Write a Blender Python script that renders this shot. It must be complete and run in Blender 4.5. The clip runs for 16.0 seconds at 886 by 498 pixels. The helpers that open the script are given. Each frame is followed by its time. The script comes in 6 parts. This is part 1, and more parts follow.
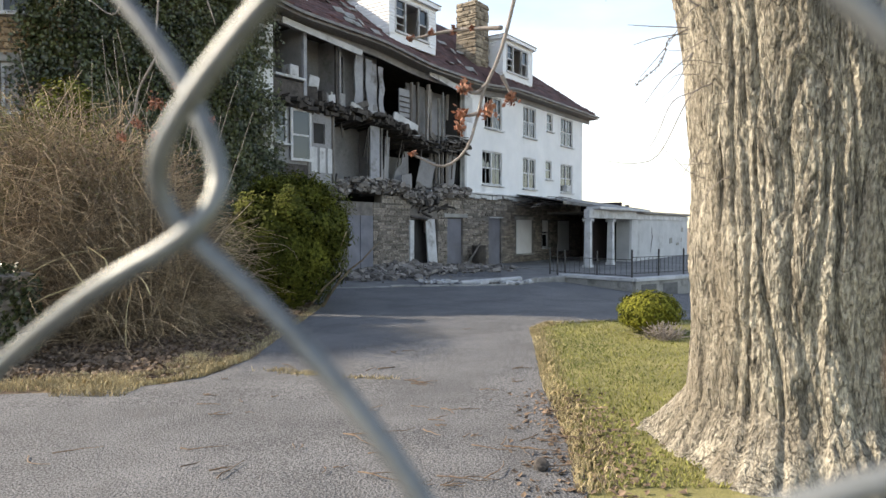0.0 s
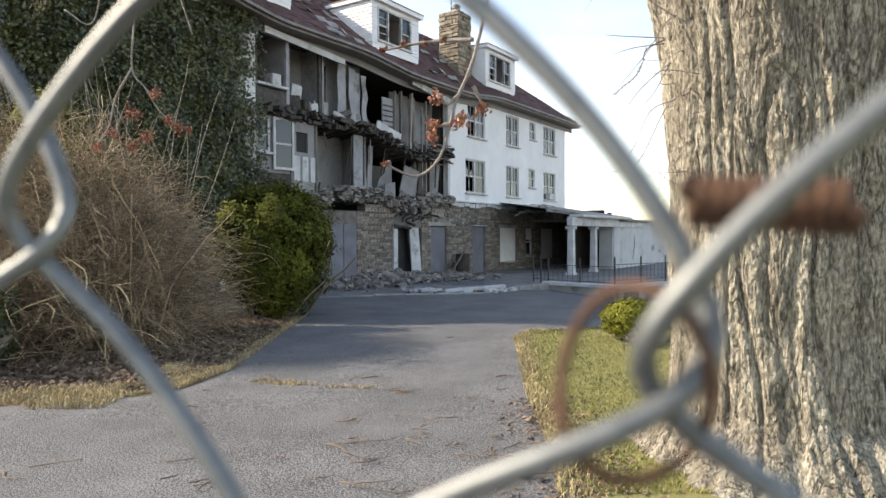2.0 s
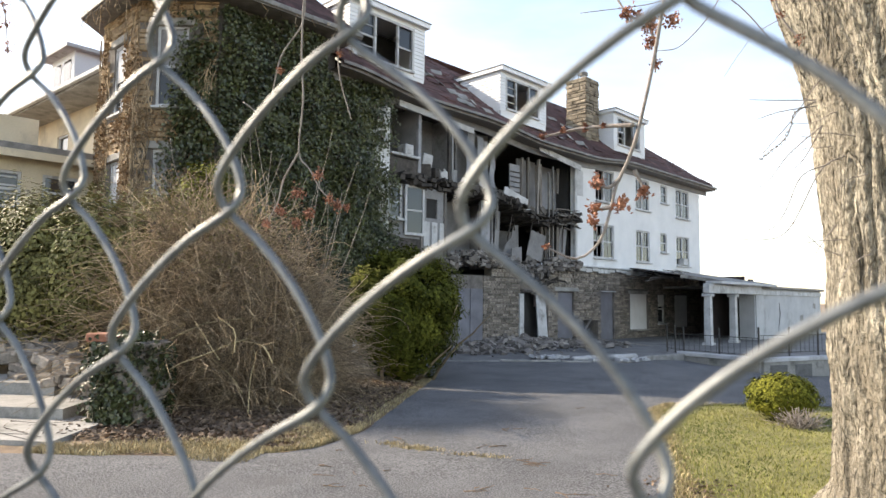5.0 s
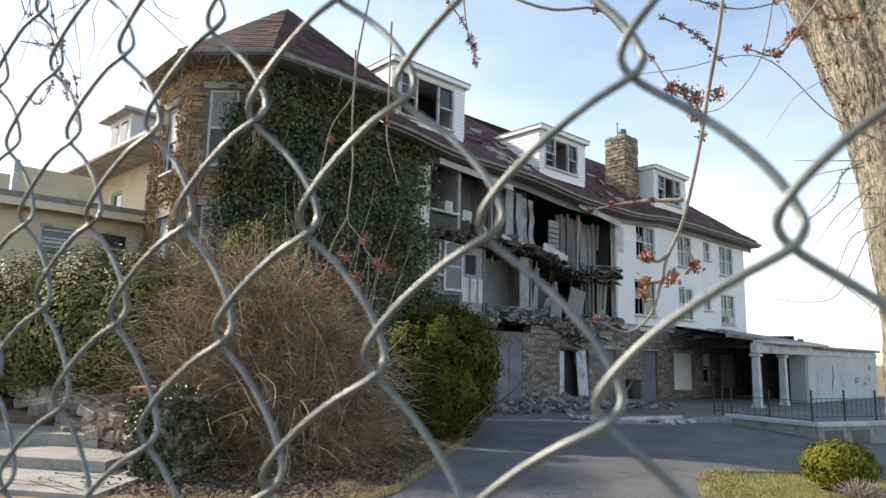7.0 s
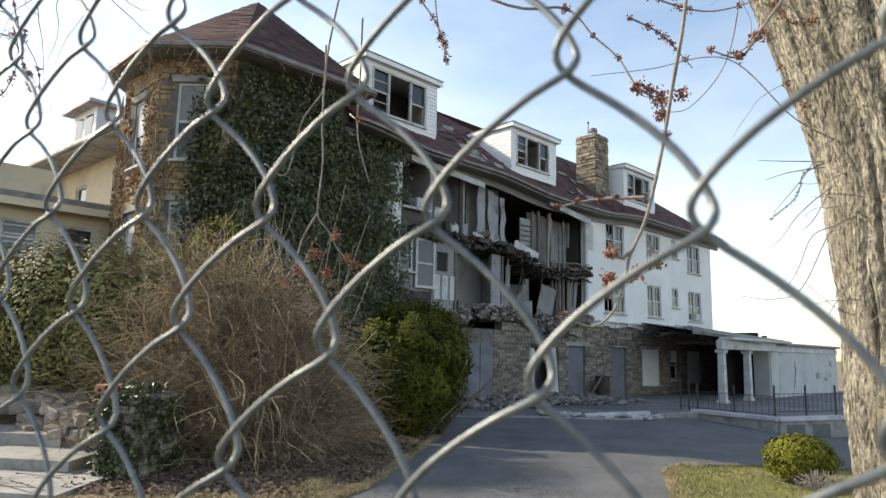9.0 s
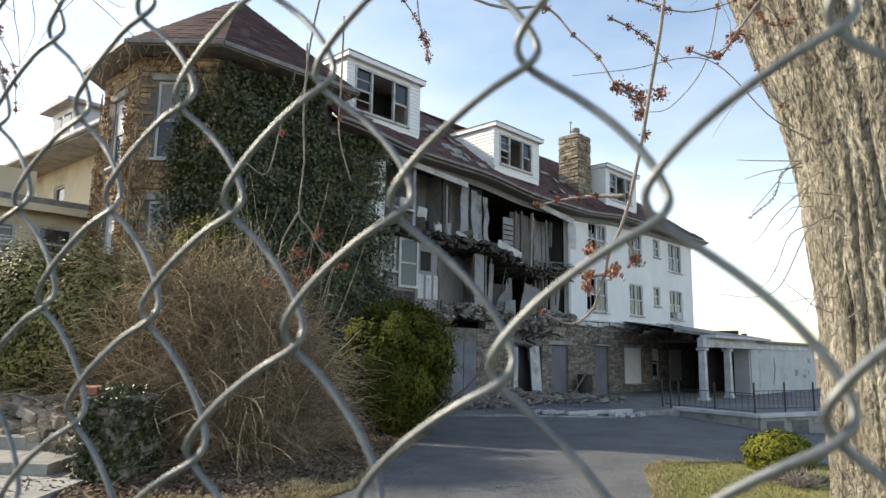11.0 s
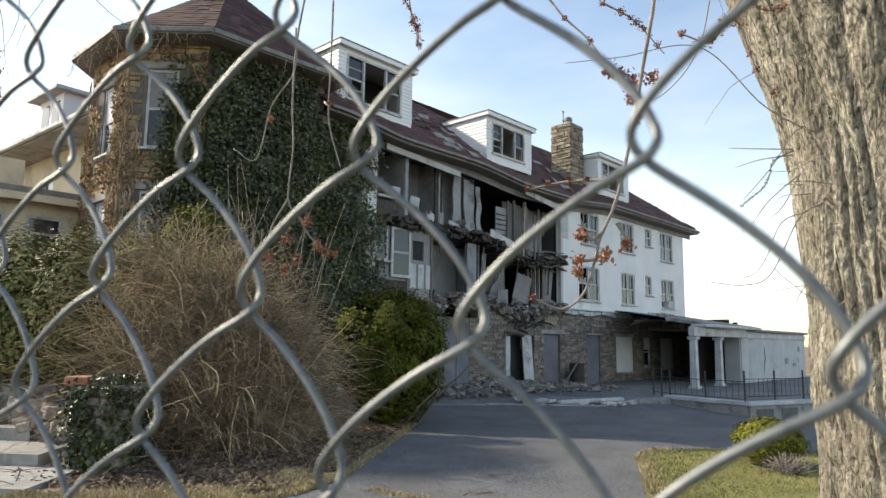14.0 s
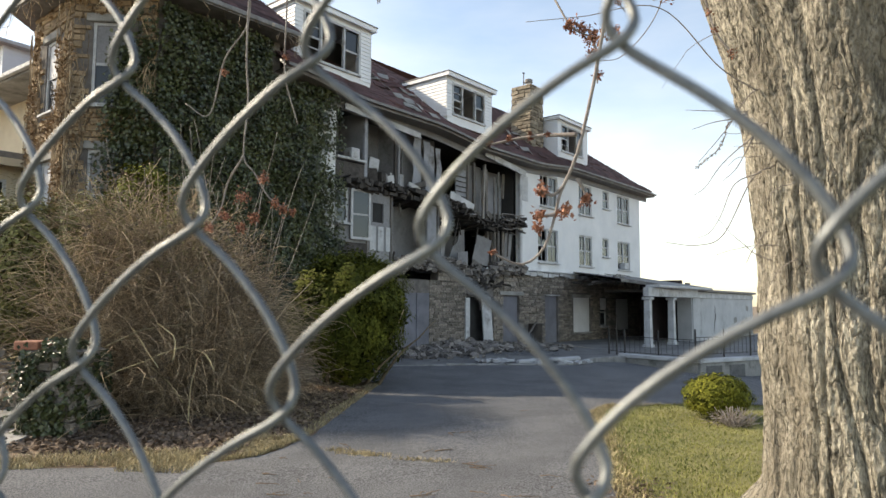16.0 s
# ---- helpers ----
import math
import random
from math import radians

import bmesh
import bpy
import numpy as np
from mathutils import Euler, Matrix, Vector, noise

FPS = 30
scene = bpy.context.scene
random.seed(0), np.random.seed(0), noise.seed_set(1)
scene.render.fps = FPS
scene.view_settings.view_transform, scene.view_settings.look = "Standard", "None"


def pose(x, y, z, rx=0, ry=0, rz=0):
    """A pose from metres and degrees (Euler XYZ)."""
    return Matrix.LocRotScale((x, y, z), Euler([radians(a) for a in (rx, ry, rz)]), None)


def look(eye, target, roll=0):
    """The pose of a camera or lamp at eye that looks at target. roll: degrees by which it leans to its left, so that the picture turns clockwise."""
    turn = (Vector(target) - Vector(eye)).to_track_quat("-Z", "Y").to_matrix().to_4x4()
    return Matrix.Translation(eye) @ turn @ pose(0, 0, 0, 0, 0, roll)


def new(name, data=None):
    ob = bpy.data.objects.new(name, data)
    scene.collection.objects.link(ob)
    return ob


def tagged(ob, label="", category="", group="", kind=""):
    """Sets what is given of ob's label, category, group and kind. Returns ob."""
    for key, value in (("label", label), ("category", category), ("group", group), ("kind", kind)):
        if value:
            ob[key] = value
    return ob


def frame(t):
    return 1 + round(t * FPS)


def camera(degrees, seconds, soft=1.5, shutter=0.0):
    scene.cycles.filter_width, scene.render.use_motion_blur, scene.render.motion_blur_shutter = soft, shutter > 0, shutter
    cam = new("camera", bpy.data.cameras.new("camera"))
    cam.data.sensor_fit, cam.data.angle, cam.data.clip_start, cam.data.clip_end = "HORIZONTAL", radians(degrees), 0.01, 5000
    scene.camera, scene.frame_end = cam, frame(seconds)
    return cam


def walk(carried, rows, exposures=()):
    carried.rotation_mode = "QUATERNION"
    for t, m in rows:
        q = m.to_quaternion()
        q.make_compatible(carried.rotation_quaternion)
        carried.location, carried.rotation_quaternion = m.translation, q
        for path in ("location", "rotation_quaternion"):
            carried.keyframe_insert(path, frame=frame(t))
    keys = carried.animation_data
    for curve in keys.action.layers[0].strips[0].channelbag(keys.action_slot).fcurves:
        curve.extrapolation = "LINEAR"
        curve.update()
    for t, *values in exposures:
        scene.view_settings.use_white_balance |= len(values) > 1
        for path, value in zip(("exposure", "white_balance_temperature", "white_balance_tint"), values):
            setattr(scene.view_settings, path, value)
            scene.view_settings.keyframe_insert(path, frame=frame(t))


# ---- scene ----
cam = camera(66.92, 16.0)
cam.data.dof.use_dof, cam.data.dof.focus_distance, cam.data.dof.aperture_fstop = True, 18.0, 20.0
PATH = [
    (0, 0.0000, -0.0000, 1.7000, 88.20, -0.00, 0.00),
    (0.5, -0.0014, -0.0012, 1.7025, 88.74, -0.00, 0.30),
    (1, 0.0045, -0.0004, 1.7017, 88.53, 0.03, -0.08),
    (1.5, 0.0181, -0.0086, 1.7028, 88.78, 0.43, -1.43),
    (2, 0.0191, -0.0098, 1.7015, 88.91, 0.29, -1.35),
    (2.5, 0.0196, -0.0144, 1.7018, 88.94, 0.43, -1.23),
    (3, 0.0140, -0.0202, 1.7031, 89.16, 0.10, -0.17),
    (3.5, 0.0060, -0.0303, 1.7056, 89.64, 0.25, 1.07),
    (4, -0.0023, -0.0352, 1.7092, 90.35, 0.10, 3.61),
    (4.5, -0.0201, -0.0361, 1.7144, 91.58, 0.02, 6.86),
    (5, -0.0413, -0.0415, 1.7312, 94.33, -0.61, 9.24),
    (7.5, -0.0592, -0.0774, 1.7588, 99.02, -1.32, 12.50),
    (8, -0.0541, -0.0779, 1.7570, 98.69, -1.18, 11.29),
    (8.5, -0.0507, -0.0806, 1.7552, 98.89, -1.19, 10.58),
    (9, -0.0503, -0.0817, 1.7543, 98.78, -1.22, 10.03),
    (11.5, -0.0430, -0.0826, 1.7510, 98.76, -0.84, 8.60),
    (12, -0.0420, -0.0814, 1.7503, 98.59, -0.82, 8.62),
    (12.5, -0.0420, -0.0792, 1.7491, 98.20, -0.86, 8.24),
    (13, -0.0434, -0.0755, 1.7489, 98.20, -1.06, 8.88),
    (13.5, -0.0421, -0.0709, 1.7470, 98.28, -0.80, 8.32),
    (14, -0.0411, -0.0644, 1.7448, 97.90, -0.74, 8.04),
    (14.5, -0.0420, -0.0635, 1.7430, 97.45, -0.67, 6.94),
    (15, -0.0421, -0.0590, 1.7405, 96.67, -0.53, 5.43),
    (15.5, -0.0447, -0.0572, 1.7392, 95.81, -0.38, 5.24),
    (16, -0.0425, -0.0525, 1.7331, 94.73, -0.33, 4.66),
]
walk(cam, [(t, pose(*p)) for t, *p in PATH],
     exposures=[(0.0, 1.25, 7450, 12), (2.5, 1.3, 7450, 12), (3.5, 1.34, 7500, 12), (5.0, 1.4, 7500, 13), (7.5, 0.94, 7250, 9), (13.0, 0.91, 7250, 8), (14.5, 0.91, 7300, 9), (16.0, 0.94, 7550, 10)])

# ---------------------------------------------------------------- light
SUN_AZ, SUN_EL = 281.0, 33.0            # degrees clockwise from +y, and above the horizon
world = bpy.data.worlds.new("sky")
scene.world = world
world.use_nodes = True
wn = world.node_tree.nodes
sky = wn.new("ShaderNodeTexSky")
sky.sky_type = "NISHITA"
sky.sun_disc = False
sky.sun_elevation = radians(SUN_EL)
sky.sun_rotation = radians(SUN_AZ)
sky.air_density, sky.dust_density, sky.ozone_density = 1.0, 0.7, 1.0
wn["Background"].inputs["Strength"].default_value = 0.15
# thin high cloud: paler, brighter veils in the blue
way = wn.new("ShaderNodeTexCoord")
pull = wn.new("ShaderNodeMapping")
pull.inputs["Scale"].default_value = (1.0, 1.0, 3.2)
pull.inputs["Rotation"].default_value = (0.2, 0.3, 0.6)
veil = wn.new("ShaderNodeTexNoise")
veil.inputs["Scale"].default_value, veil.inputs["Detail"].default_value, veil.inputs["Roughness"].default_value = 1.7, 7.0, 0.55
thin = wn.new("ShaderNodeMapRange")
thin.inputs["From Min"].default_value, thin.inputs["From Max"].default_value = 0.36, 0.70
pale = wn.new("ShaderNodeHueSaturation")
pale.inputs["Saturation"].default_value, pale.inputs["Value"].default_value = 0.66, 1.15
wl = world.node_tree.links
wl.new(way.outputs["Generated"], pull.inputs["Vector"])
wl.new(pull.outputs[0], veil.inputs["Vector"])
wl.new(veil.outputs["Fac"], thin.inputs["Value"])
wl.new(thin.outputs[0], pale.inputs["Fac"])
wl.new(sky.outputs[0], pale.inputs["Color"])
wl.new(pale.outputs[0], wn["Background"].inputs[0])
sun = new("sun", bpy.data.lights.new("sun", "SUN"))
sun.data.energy, sun.data.angle, sun.data.color = 3.6, radians(0.55), (1.0, 0.92, 0.80)
toward = Vector((math.sin(radians(SUN_AZ)) * math.cos(radians(SUN_EL)), math.cos(radians(SUN_AZ)) * math.cos(radians(SUN_EL)), math.sin(radians(SUN_EL))))
sun.matrix_world = look(toward * 60, (0, 0, 0))


# ---------------------------------------------------------------- materials
def rgb(c):
    return (c[0], c[1], c[2], 1.0)


def material(name, dark, light, rough=0.85, scale=6.0, bump=0.25, fine=60.0, metal=0.0, piece=0.0, island=0.0, stretch=(1, 1, 1), detail=6.0, stain=None, stain_at=0.58, stain_scale=0.7, bump_dist=0.01, fine_mix=0.45, span=0.2):
    """A worn surface: two colours mixed by noise at two scales, bump, optional stains and variation by piece."""
    m = bpy.data.materials.new(name)
    m.use_nodes = True
    n, l = m.node_tree.nodes, m.node_tree.links
    b = n["Principled BSDF"]
    b.inputs["Roughness"].default_value = rough
    b.inputs["Metallic"].default_value = metal
    co = n.new("ShaderNodeTexCoord")
    mp = n.new("ShaderNodeMapping")
    mp.inputs["Scale"].default_value = stretch
    l.new(co.outputs["Object"], mp.inputs["Vector"])
    big = n.new("ShaderNodeTexNoise")
    big.inputs["Scale"].default_value = scale
    big.inputs["Detail"].default_value = detail
    big.inputs["Roughness"].default_value = 0.62
    l.new(mp.outputs[0], big.inputs["Vector"])
    small = n.new("ShaderNodeTexNoise")
    small.inputs["Scale"].default_value = fine
    small.inputs["Detail"].default_value = 4.0
    l.new(mp.outputs[0], small.inputs["Vector"])
    add = n.new("ShaderNodeMath")
    add.operation = "MULTIPLY_ADD"
    add.inputs[1].default_value = fine_mix
    less = n.new("ShaderNodeMath")
    less.operation = "SUBTRACT"
    less.inputs[1].default_value = 0.5
    l.new(small.outputs["Fac"], less.inputs[0])
    l.new(less.outputs[0], add.inputs[0])
    l.new(big.outputs["Fac"], add.inputs[2])
    ramp = n.new("ShaderNodeValToRGB")
    half = 0.5
    ramp.color_ramp.elements[0].position, ramp.color_ramp.elements[0].color = max(0.0, half - span), rgb(dark)
    ramp.color_ramp.elements[1].position, ramp.color_ramp.elements[1].color = half + span, rgb(light)
    l.new(add.outputs[0], ramp.inputs[0])
    last = ramp.outputs[0]
    if piece or island:
        src = n.new("ShaderNodeObjectInfo") if piece else n.new("ShaderNodeNewGeometry")
        out = src.outputs["Random"] if piece else src.outputs["Random Per Island"]
        mul = n.new("ShaderNodeMapRange")
        k = piece or island
        mul.inputs["To Min"].default_value, mul.inputs["To Max"].default_value = 1 - k, 1 + k
        l.new(out, mul.inputs["Value"])
        hsv = n.new("ShaderNodeHueSaturation")
        l.new(mul.outputs[0], hsv.inputs["Value"])
        l.new(last, hsv.inputs["Color"])
        last = hsv.outputs[0]
    if stain:
        sn = n.new("ShaderNodeTexNoise")
        sn.inputs["Scale"].default_value = stain_scale
        sn.inputs["Detail"].default_value = 8.0
        sn.inputs["Roughness"].default_value = 0.7
        l.new(mp.outputs[0], sn.inputs["Vector"])
        sr = n.new("ShaderNodeValToRGB")
        sr.color_ramp.elements[0].position, sr.color_ramp.elements[1].position = stain_at - 0.06, stain_at + 0.08
        l.new(sn.outputs["Fac"], sr.inputs[0])
        mx = n.new("ShaderNodeMixRGB")
        mx.inputs[2].default_value = rgb(stain)
        l.new(sr.outputs[0], mx.inputs[0])
        l.new(last, mx.inputs[1])
        last = mx.outputs[0]
    l.new(last, b.inputs["Base Color"])
    if bump:
        bp = n.new("ShaderNodeBump")
        bp.inputs["Strength"].default_value = bump
        bp.inputs["Distance"].default_value = bump_dist
        l.new(add.outputs[0], bp.inputs["Height"])
        l.new(bp.outputs[0], b.inputs["Normal"])
    return m


def leaf_material(name, dark, light, rough=0.55, trans=0.25, spec=0.4):
    m = material(name, dark, light, rough, 1.5, 0.0, 30.0, island=0.45)
    b = m.node_tree.nodes["Principled BSDF"]
    b.inputs["Specular IOR Level"].default_value = spec
    return m


ASPHALT = material("asphalt", (0.050, 0.052, 0.056), (0.185, 0.188, 0.195), 0.93, 0.8, 1.0, 60.0, stain=(0.085, 0.086, 0.089), stain_at=0.63, stain_scale=0.6, bump_dist=0.008, fine_mix=3.0, span=0.30)
LAWN = material("lawn_soil", (0.10, 0.10, 0.035), (0.24, 0.22, 0.08), 0.95, 1.1, 0.8, 55.0, stain=(0.30, 0.25, 0.12), stain_at=0.6, stain_scale=0.9, bump_dist=0.03)
DIRT = material("leaf_litter_soil", (0.09, 0.065, 0.045), (0.24, 0.17, 0.11), 0.95, 2.2, 0.8, 60.0, stain=(0.30, 0.23, 0.13), stain_at=0.56, stain_scale=0.8, bump_dist=0.03)
STUCCO = material("white_stucco", (0.66, 0.68, 0.70), (0.80, 0.81, 0.82), 0.9, 0.8, 0.2, 30.0, stain=(0.52, 0.53, 0.54), stain_at=0.66, stain_scale=0.5)
CONCRETE = material("weathered_concrete", (0.20, 0.20, 0.19), (0.38, 0.37, 0.35), 0.9, 1.3, 0.4, 40.0, stain=(0.14, 0.14, 0.13), stain_at=0.57, stain_scale=1.2)
STONE = material("sandstone", (0.12, 0.105, 0.092), (0.33, 0.29, 0.245), 0.9, 3.0, 0.7, 35.0, piece=0.42, bump_dist=0.02)
STONE_JOINED = material("sandstone_rest", (0.12, 0.105, 0.092), (0.33, 0.29, 0.245), 0.9, 3.0, 0.7, 35.0, island=0.42, bump_dist=0.02)
TOWER_STONE = material("warm_sandstone", (0.20, 0.142, 0.088), (0.47, 0.35, 0.22), 0.9, 2.5, 0.7, 30.0, island=0.35, bump_dist=0.02)
TOWER_STONE_P = material("warm_sandstone_pieces", (0.20, 0.142, 0.088), (0.47, 0.35, 0.22), 0.9, 2.5, 0.7, 30.0, piece=0.35, bump_dist=0.02)
CHIMNEY_STONE = material("grey_tan_stone", (0.14, 0.115, 0.085), (0.36, 0.31, 0.235), 0.9, 2.5, 0.7, 30.0, piece=0.4, bump_dist=0.02)
MORTAR = material("mortar", (0.10, 0.09, 0.085), (0.20, 0.185, 0.17), 0.95, 4.0, 0.5, 50.0)
TRIM = material("aged_white_paint", (0.36, 0.37, 0.38), (0.60, 0.61, 0.62), 0.75, 2.0, 0.2, 45.0, stain=(0.20, 0.19, 0.18), stain_at=0.60, stain_scale=1.6)
SIDING = material("white_vinyl_siding", (0.72, 0.74, 0.76), (0.80, 0.82, 0.84), 0.55, 0.8, 0.05, 20.0)
PLASTER = material("dirty_plaster", (0.16, 0.16, 0.17), (0.32, 0.32, 0.325), 0.92, 0.7, 0.3, 25.0, stain=(0.12, 0.118, 0.116), stain_at=0.60, stain_scale=0.7)
LINING = material("torn_wall_lining", (0.21, 0.22, 0.245), (0.37, 0.38, 0.405), 0.85, 1.2, 0.3, 30.0, stain=(0.12, 0.115, 0.11), stain_at=0.60, stain_scale=1.4)
TERRACE = material("dark_stained_terrace", (0.085, 0.087, 0.09), (0.20, 0.198, 0.195), 0.9, 0.7, 0.4, 40.0, stain=(0.27, 0.265, 0.255), stain_at=0.64, stain_scale=0.6)
# white stucco with the annex's shade greyed into its colours, plus real stains
GREY_STUCCO = material("shade_greyed_whitewash", (0.40, 0.415, 0.43), (0.54, 0.55, 0.56), 0.9, 0.9, 0.25, 30.0, stain=(0.27, 0.27, 0.27), stain_at=0.62, stain_scale=0.7)
CHARRED = material("charred_timber", (0.018, 0.016, 0.015), (0.085, 0.075, 0.068), 0.9, 5.0, 0.7, 40.0, piece=0.3, stretch=(1, 1, 1))
TIMBER = material("grey_bare_timber", (0.10, 0.088, 0.078), (0.28, 0.262, 0.245), 0.9, 4.0, 0.5, 40.0, piece=0.4, stretch=(6, 6, 0.6))
SHINGLE = material("red_brown_shingles", (0.050, 0.025, 0.025), (0.12, 0.058, 0.054), 0.92, 1.4, 0.5, 30.0, piece=0.3)
SHINGLE_J = material("red_brown_shingles_joined", (0.050, 0.025, 0.025), (0.12, 0.058, 0.054), 0.92, 1.4, 0.5, 30.0, island=0.35)
BOARD = material("grey_painted_plywood", (0.12, 0.122, 0.145), (0.20, 0.205, 0.235), 0.85, 1.5, 0.15, 40.0, stain=(0.15, 0.15, 0.165), stain_at=0.6)
WHITE_BOARD = material("white_painted_plywood", (0.56, 0.56, 0.57), (0.68, 0.68, 0.69), 0.8, 1.5, 0.1, 40.0)
# darkened almost to black: the porch's shade is in this colour
MAROON = material("dark_board_and_porch_shade", (0.030, 0.022, 0.022), (0.060, 0.045, 0.043), 0.85, 1.5, 0.1, 40.0)
# near-black colour that stands for the shade in rooms, openings and cracks
DARK = material("unlit_gap_dark", (0.02, 0.02, 0.02), (0.05, 0.05, 0.05), 0.95, 1.0, 0.0)
RUBBLE = material("rubble", (0.095, 0.085, 0.08), (0.27, 0.25, 0.23), 0.95, 3.0, 0.6, 30.0, island=0.55, bump_dist=0.02)
IRON = material("black_iron", (0.03, 0.03, 0.032), (0.085, 0.08, 0.075), 0.6, 10.0, 0.2, 80.0, metal=0.4)
GALV = material("galvanised_wire", (0.10, 0.11, 0.115), (0.21, 0.225, 0.225), 0.46, 60.0, 0.2, 500.0, metal=0.5, stretch=(1, 1, 1), bump_dist=0.0005)
RUST = material("rusty_wire", (0.045, 0.022, 0.014), (0.12, 0.058, 0.032), 0.8, 120.0, 0.4, 600.0, metal=0.2, bump_dist=0.0006)
BARK = material("maple_bark", (0.125, 0.112, 0.088), (0.445, 0.41, 0.33), 0.95, 5.0, 0.9, 55.0, stretch=(1, 1, 0.3), stain=(0.20, 0.176, 0.135), stain_at=0.56, stain_scale=1.4, bump_dist=0.025, fine_mix=1.2)


def add_cracks(m, scale, width, dark, stretch):
    """Dark branching cracks along the zero lines of a noise, in colour and relief."""
    n, l = m.node_tree.nodes, m.node_tree.links
    co, mp = n.new("ShaderNodeTexCoord"), n.new("ShaderNodeMapping")
    mp.inputs["Scale"].default_value = stretch
    tex, off, size, ramp = n.new("ShaderNodeTexNoise"), n.new("ShaderNodeMath"), n.new("ShaderNodeMath"), n.new("ShaderNodeMapRange")
    tex.inputs["Scale"].default_value, tex.inputs["Detail"].default_value, tex.inputs["Distortion"].default_value = scale, 3.0, 0.7
    off.operation, size.operation = "SUBTRACT", "ABSOLUTE"
    off.inputs[1].default_value = 0.5
    ramp.inputs["From Max"].default_value, ramp.inputs["To Min"].default_value = width, dark
    l.new(co.outputs["Object"], mp.inputs["Vector"])
    l.new(mp.outputs[0], tex.inputs["Vector"])
    l.new(tex.outputs["Fac"], off.inputs[0])
    l.new(off.outputs[0], size.inputs[0])
    l.new(size.outputs[0], ramp.inputs["Value"])
    b = n["Principled BSDF"]
    was = b.inputs["Base Color"].links[0].from_socket
    mix = n.new("ShaderNodeMixRGB")
    mix.blend_type = "MULTIPLY"
    mix.inputs[0].default_value = 1.0
    l.new(was, mix.inputs[1])
    l.new(ramp.outputs[0], mix.inputs[2])
    l.new(mix.outputs[0], b.inputs["Base Color"])
    bp = n.new("ShaderNodeBump")
    bp.inputs["Strength"].default_value, bp.inputs["Distance"].default_value = 0.9, 0.02
    l.new(ramp.outputs[0], bp.inputs["Height"])
    l.new(b.inputs["Normal"].links[0].from_socket, bp.inputs["Normal"])
    l.new(bp.outputs[0], b.inputs["Normal"])


add_cracks(BARK, 7.0, 0.03, 0.50, (1, 1, 0.22))
add_cracks(BARK, 26.0, 0.035, 0.72, (1, 1, 0.75))
TWIG = material("brown_twigs", (0.13, 0.09, 0.058), (0.48, 0.37, 0.24), 0.9, 2.0, 0.0, 30.0, island=0.65)
GREY_TWIG = material("grey_twig_bark", (0.14, 0.118, 0.105), (0.32, 0.285, 0.255), 0.8, 20.0, 0.3, 200.0)
BUD = material("red_brown_buds", (0.14, 0.045, 0.03), (0.42, 0.20, 0.12), 0.75, 30.0, 0.0, 100.0, island=0.5)
IVY = leaf_material("ivy_leaves", (0.013, 0.024, 0.009), (0.088, 0.100, 0.034), 0.36, spec=0.55)
GREEN = leaf_material("evergreen_foliage", (0.030, 0.040, 0.008), (0.125, 0.132, 0.021), 0.8, spec=0.12)
YELLOW_GREEN = leaf_material("yellow_green_shrub", (0.055, 0.068, 0.008), (0.165, 0.165, 0.022), 0.75, spec=0.15)
VINE = material("dry_vines", (0.14, 0.085, 0.045), (0.34, 0.23, 0.13), 0.9, 2.0, 0.0, 30.0, island=0.5)
HEDGE = leaf_material("hedge_leaves", (0.085, 0.085, 0.026), (0.25, 0.235, 0.08), 0.6, spec=0.3)
STRAW = material("dry_grass", (0.22, 0.175, 0.095), (0.48, 0.40, 0.23), 0.9, 2.0, 0.0, 30.0, island=0.45)
GRASS = material("grass_blades", (0.11, 0.13, 0.03), (0.27, 0.26, 0.075), 0.85, 0.8, 0.0, 30.0, island=0.4)
LITTER = material("fallen_leaves", (0.075, 0.052, 0.038), (0.22, 0.155, 0.105), 0.9, 2.0, 0.0, 30.0, island=0.5)
CREAM = material("cream_stucco", (0.52, 0.45, 0.33), (0.66, 0.58, 0.44), 0.9, 1.0, 0.2, 30.0, stain=(0.42, 0.37, 0.29), stain_at=0.6)
BRICK_RED = material("red_brick", (0.25, 0.10, 0.06), (0.42, 0.20, 0.13), 0.9, 8.0, 0.4, 60.0)
GUTTER = material("dark_gutter", (0.10, 0.095, 0.09), (0.24, 0.23, 0.22), 0.6, 3.0, 0.2, 40.0)
HILL = material("far_ground", (0.07, 0.075, 0.04), (0.14, 0.13, 0.07), 0.95, 0.05, 0.0, 1.0)

DRUM = material("sooty_rust", (0.022, 0.020, 0.018), (0.07, 0.058, 0.048), 0.85, 5.0, 0.4, 60.0)
VENT = material("dark_grey_mesh", (0.09, 0.09, 0.09), (0.16, 0.16, 0.16), 0.8, 6.0, 0.3, 60.0)

GLASS = bpy.data.materials.new("window_glass")
GLASS.use_nodes = True
gb = GLASS.node_tree.nodes["Principled BSDF"]
gb.inputs["Base Color"].default_value = (0.03, 0.035, 0.04, 1)
gb.inputs["Roughness"].default_value = 0.06
gb.inputs["Metallic"].default_value = 0.0
gb.inputs["IOR"].default_value = 1.5
CURTAIN = material("pale_blue_curtain", (0.45, 0.55, 0.62), (0.62, 0.70, 0.76), 0.9, 3.0, 0.1, 30.0)


# ---------------------------------------------------------------- builders
def finish(name, bm, mat, smooth=False):
    me = bpy.data.meshes.new(name)
    bm.to_mesh(me)
    bm.free()
    me.materials.append(mat)
    if smooth:
        for p in me.polygons:
            p.use_smooth = True
    return me


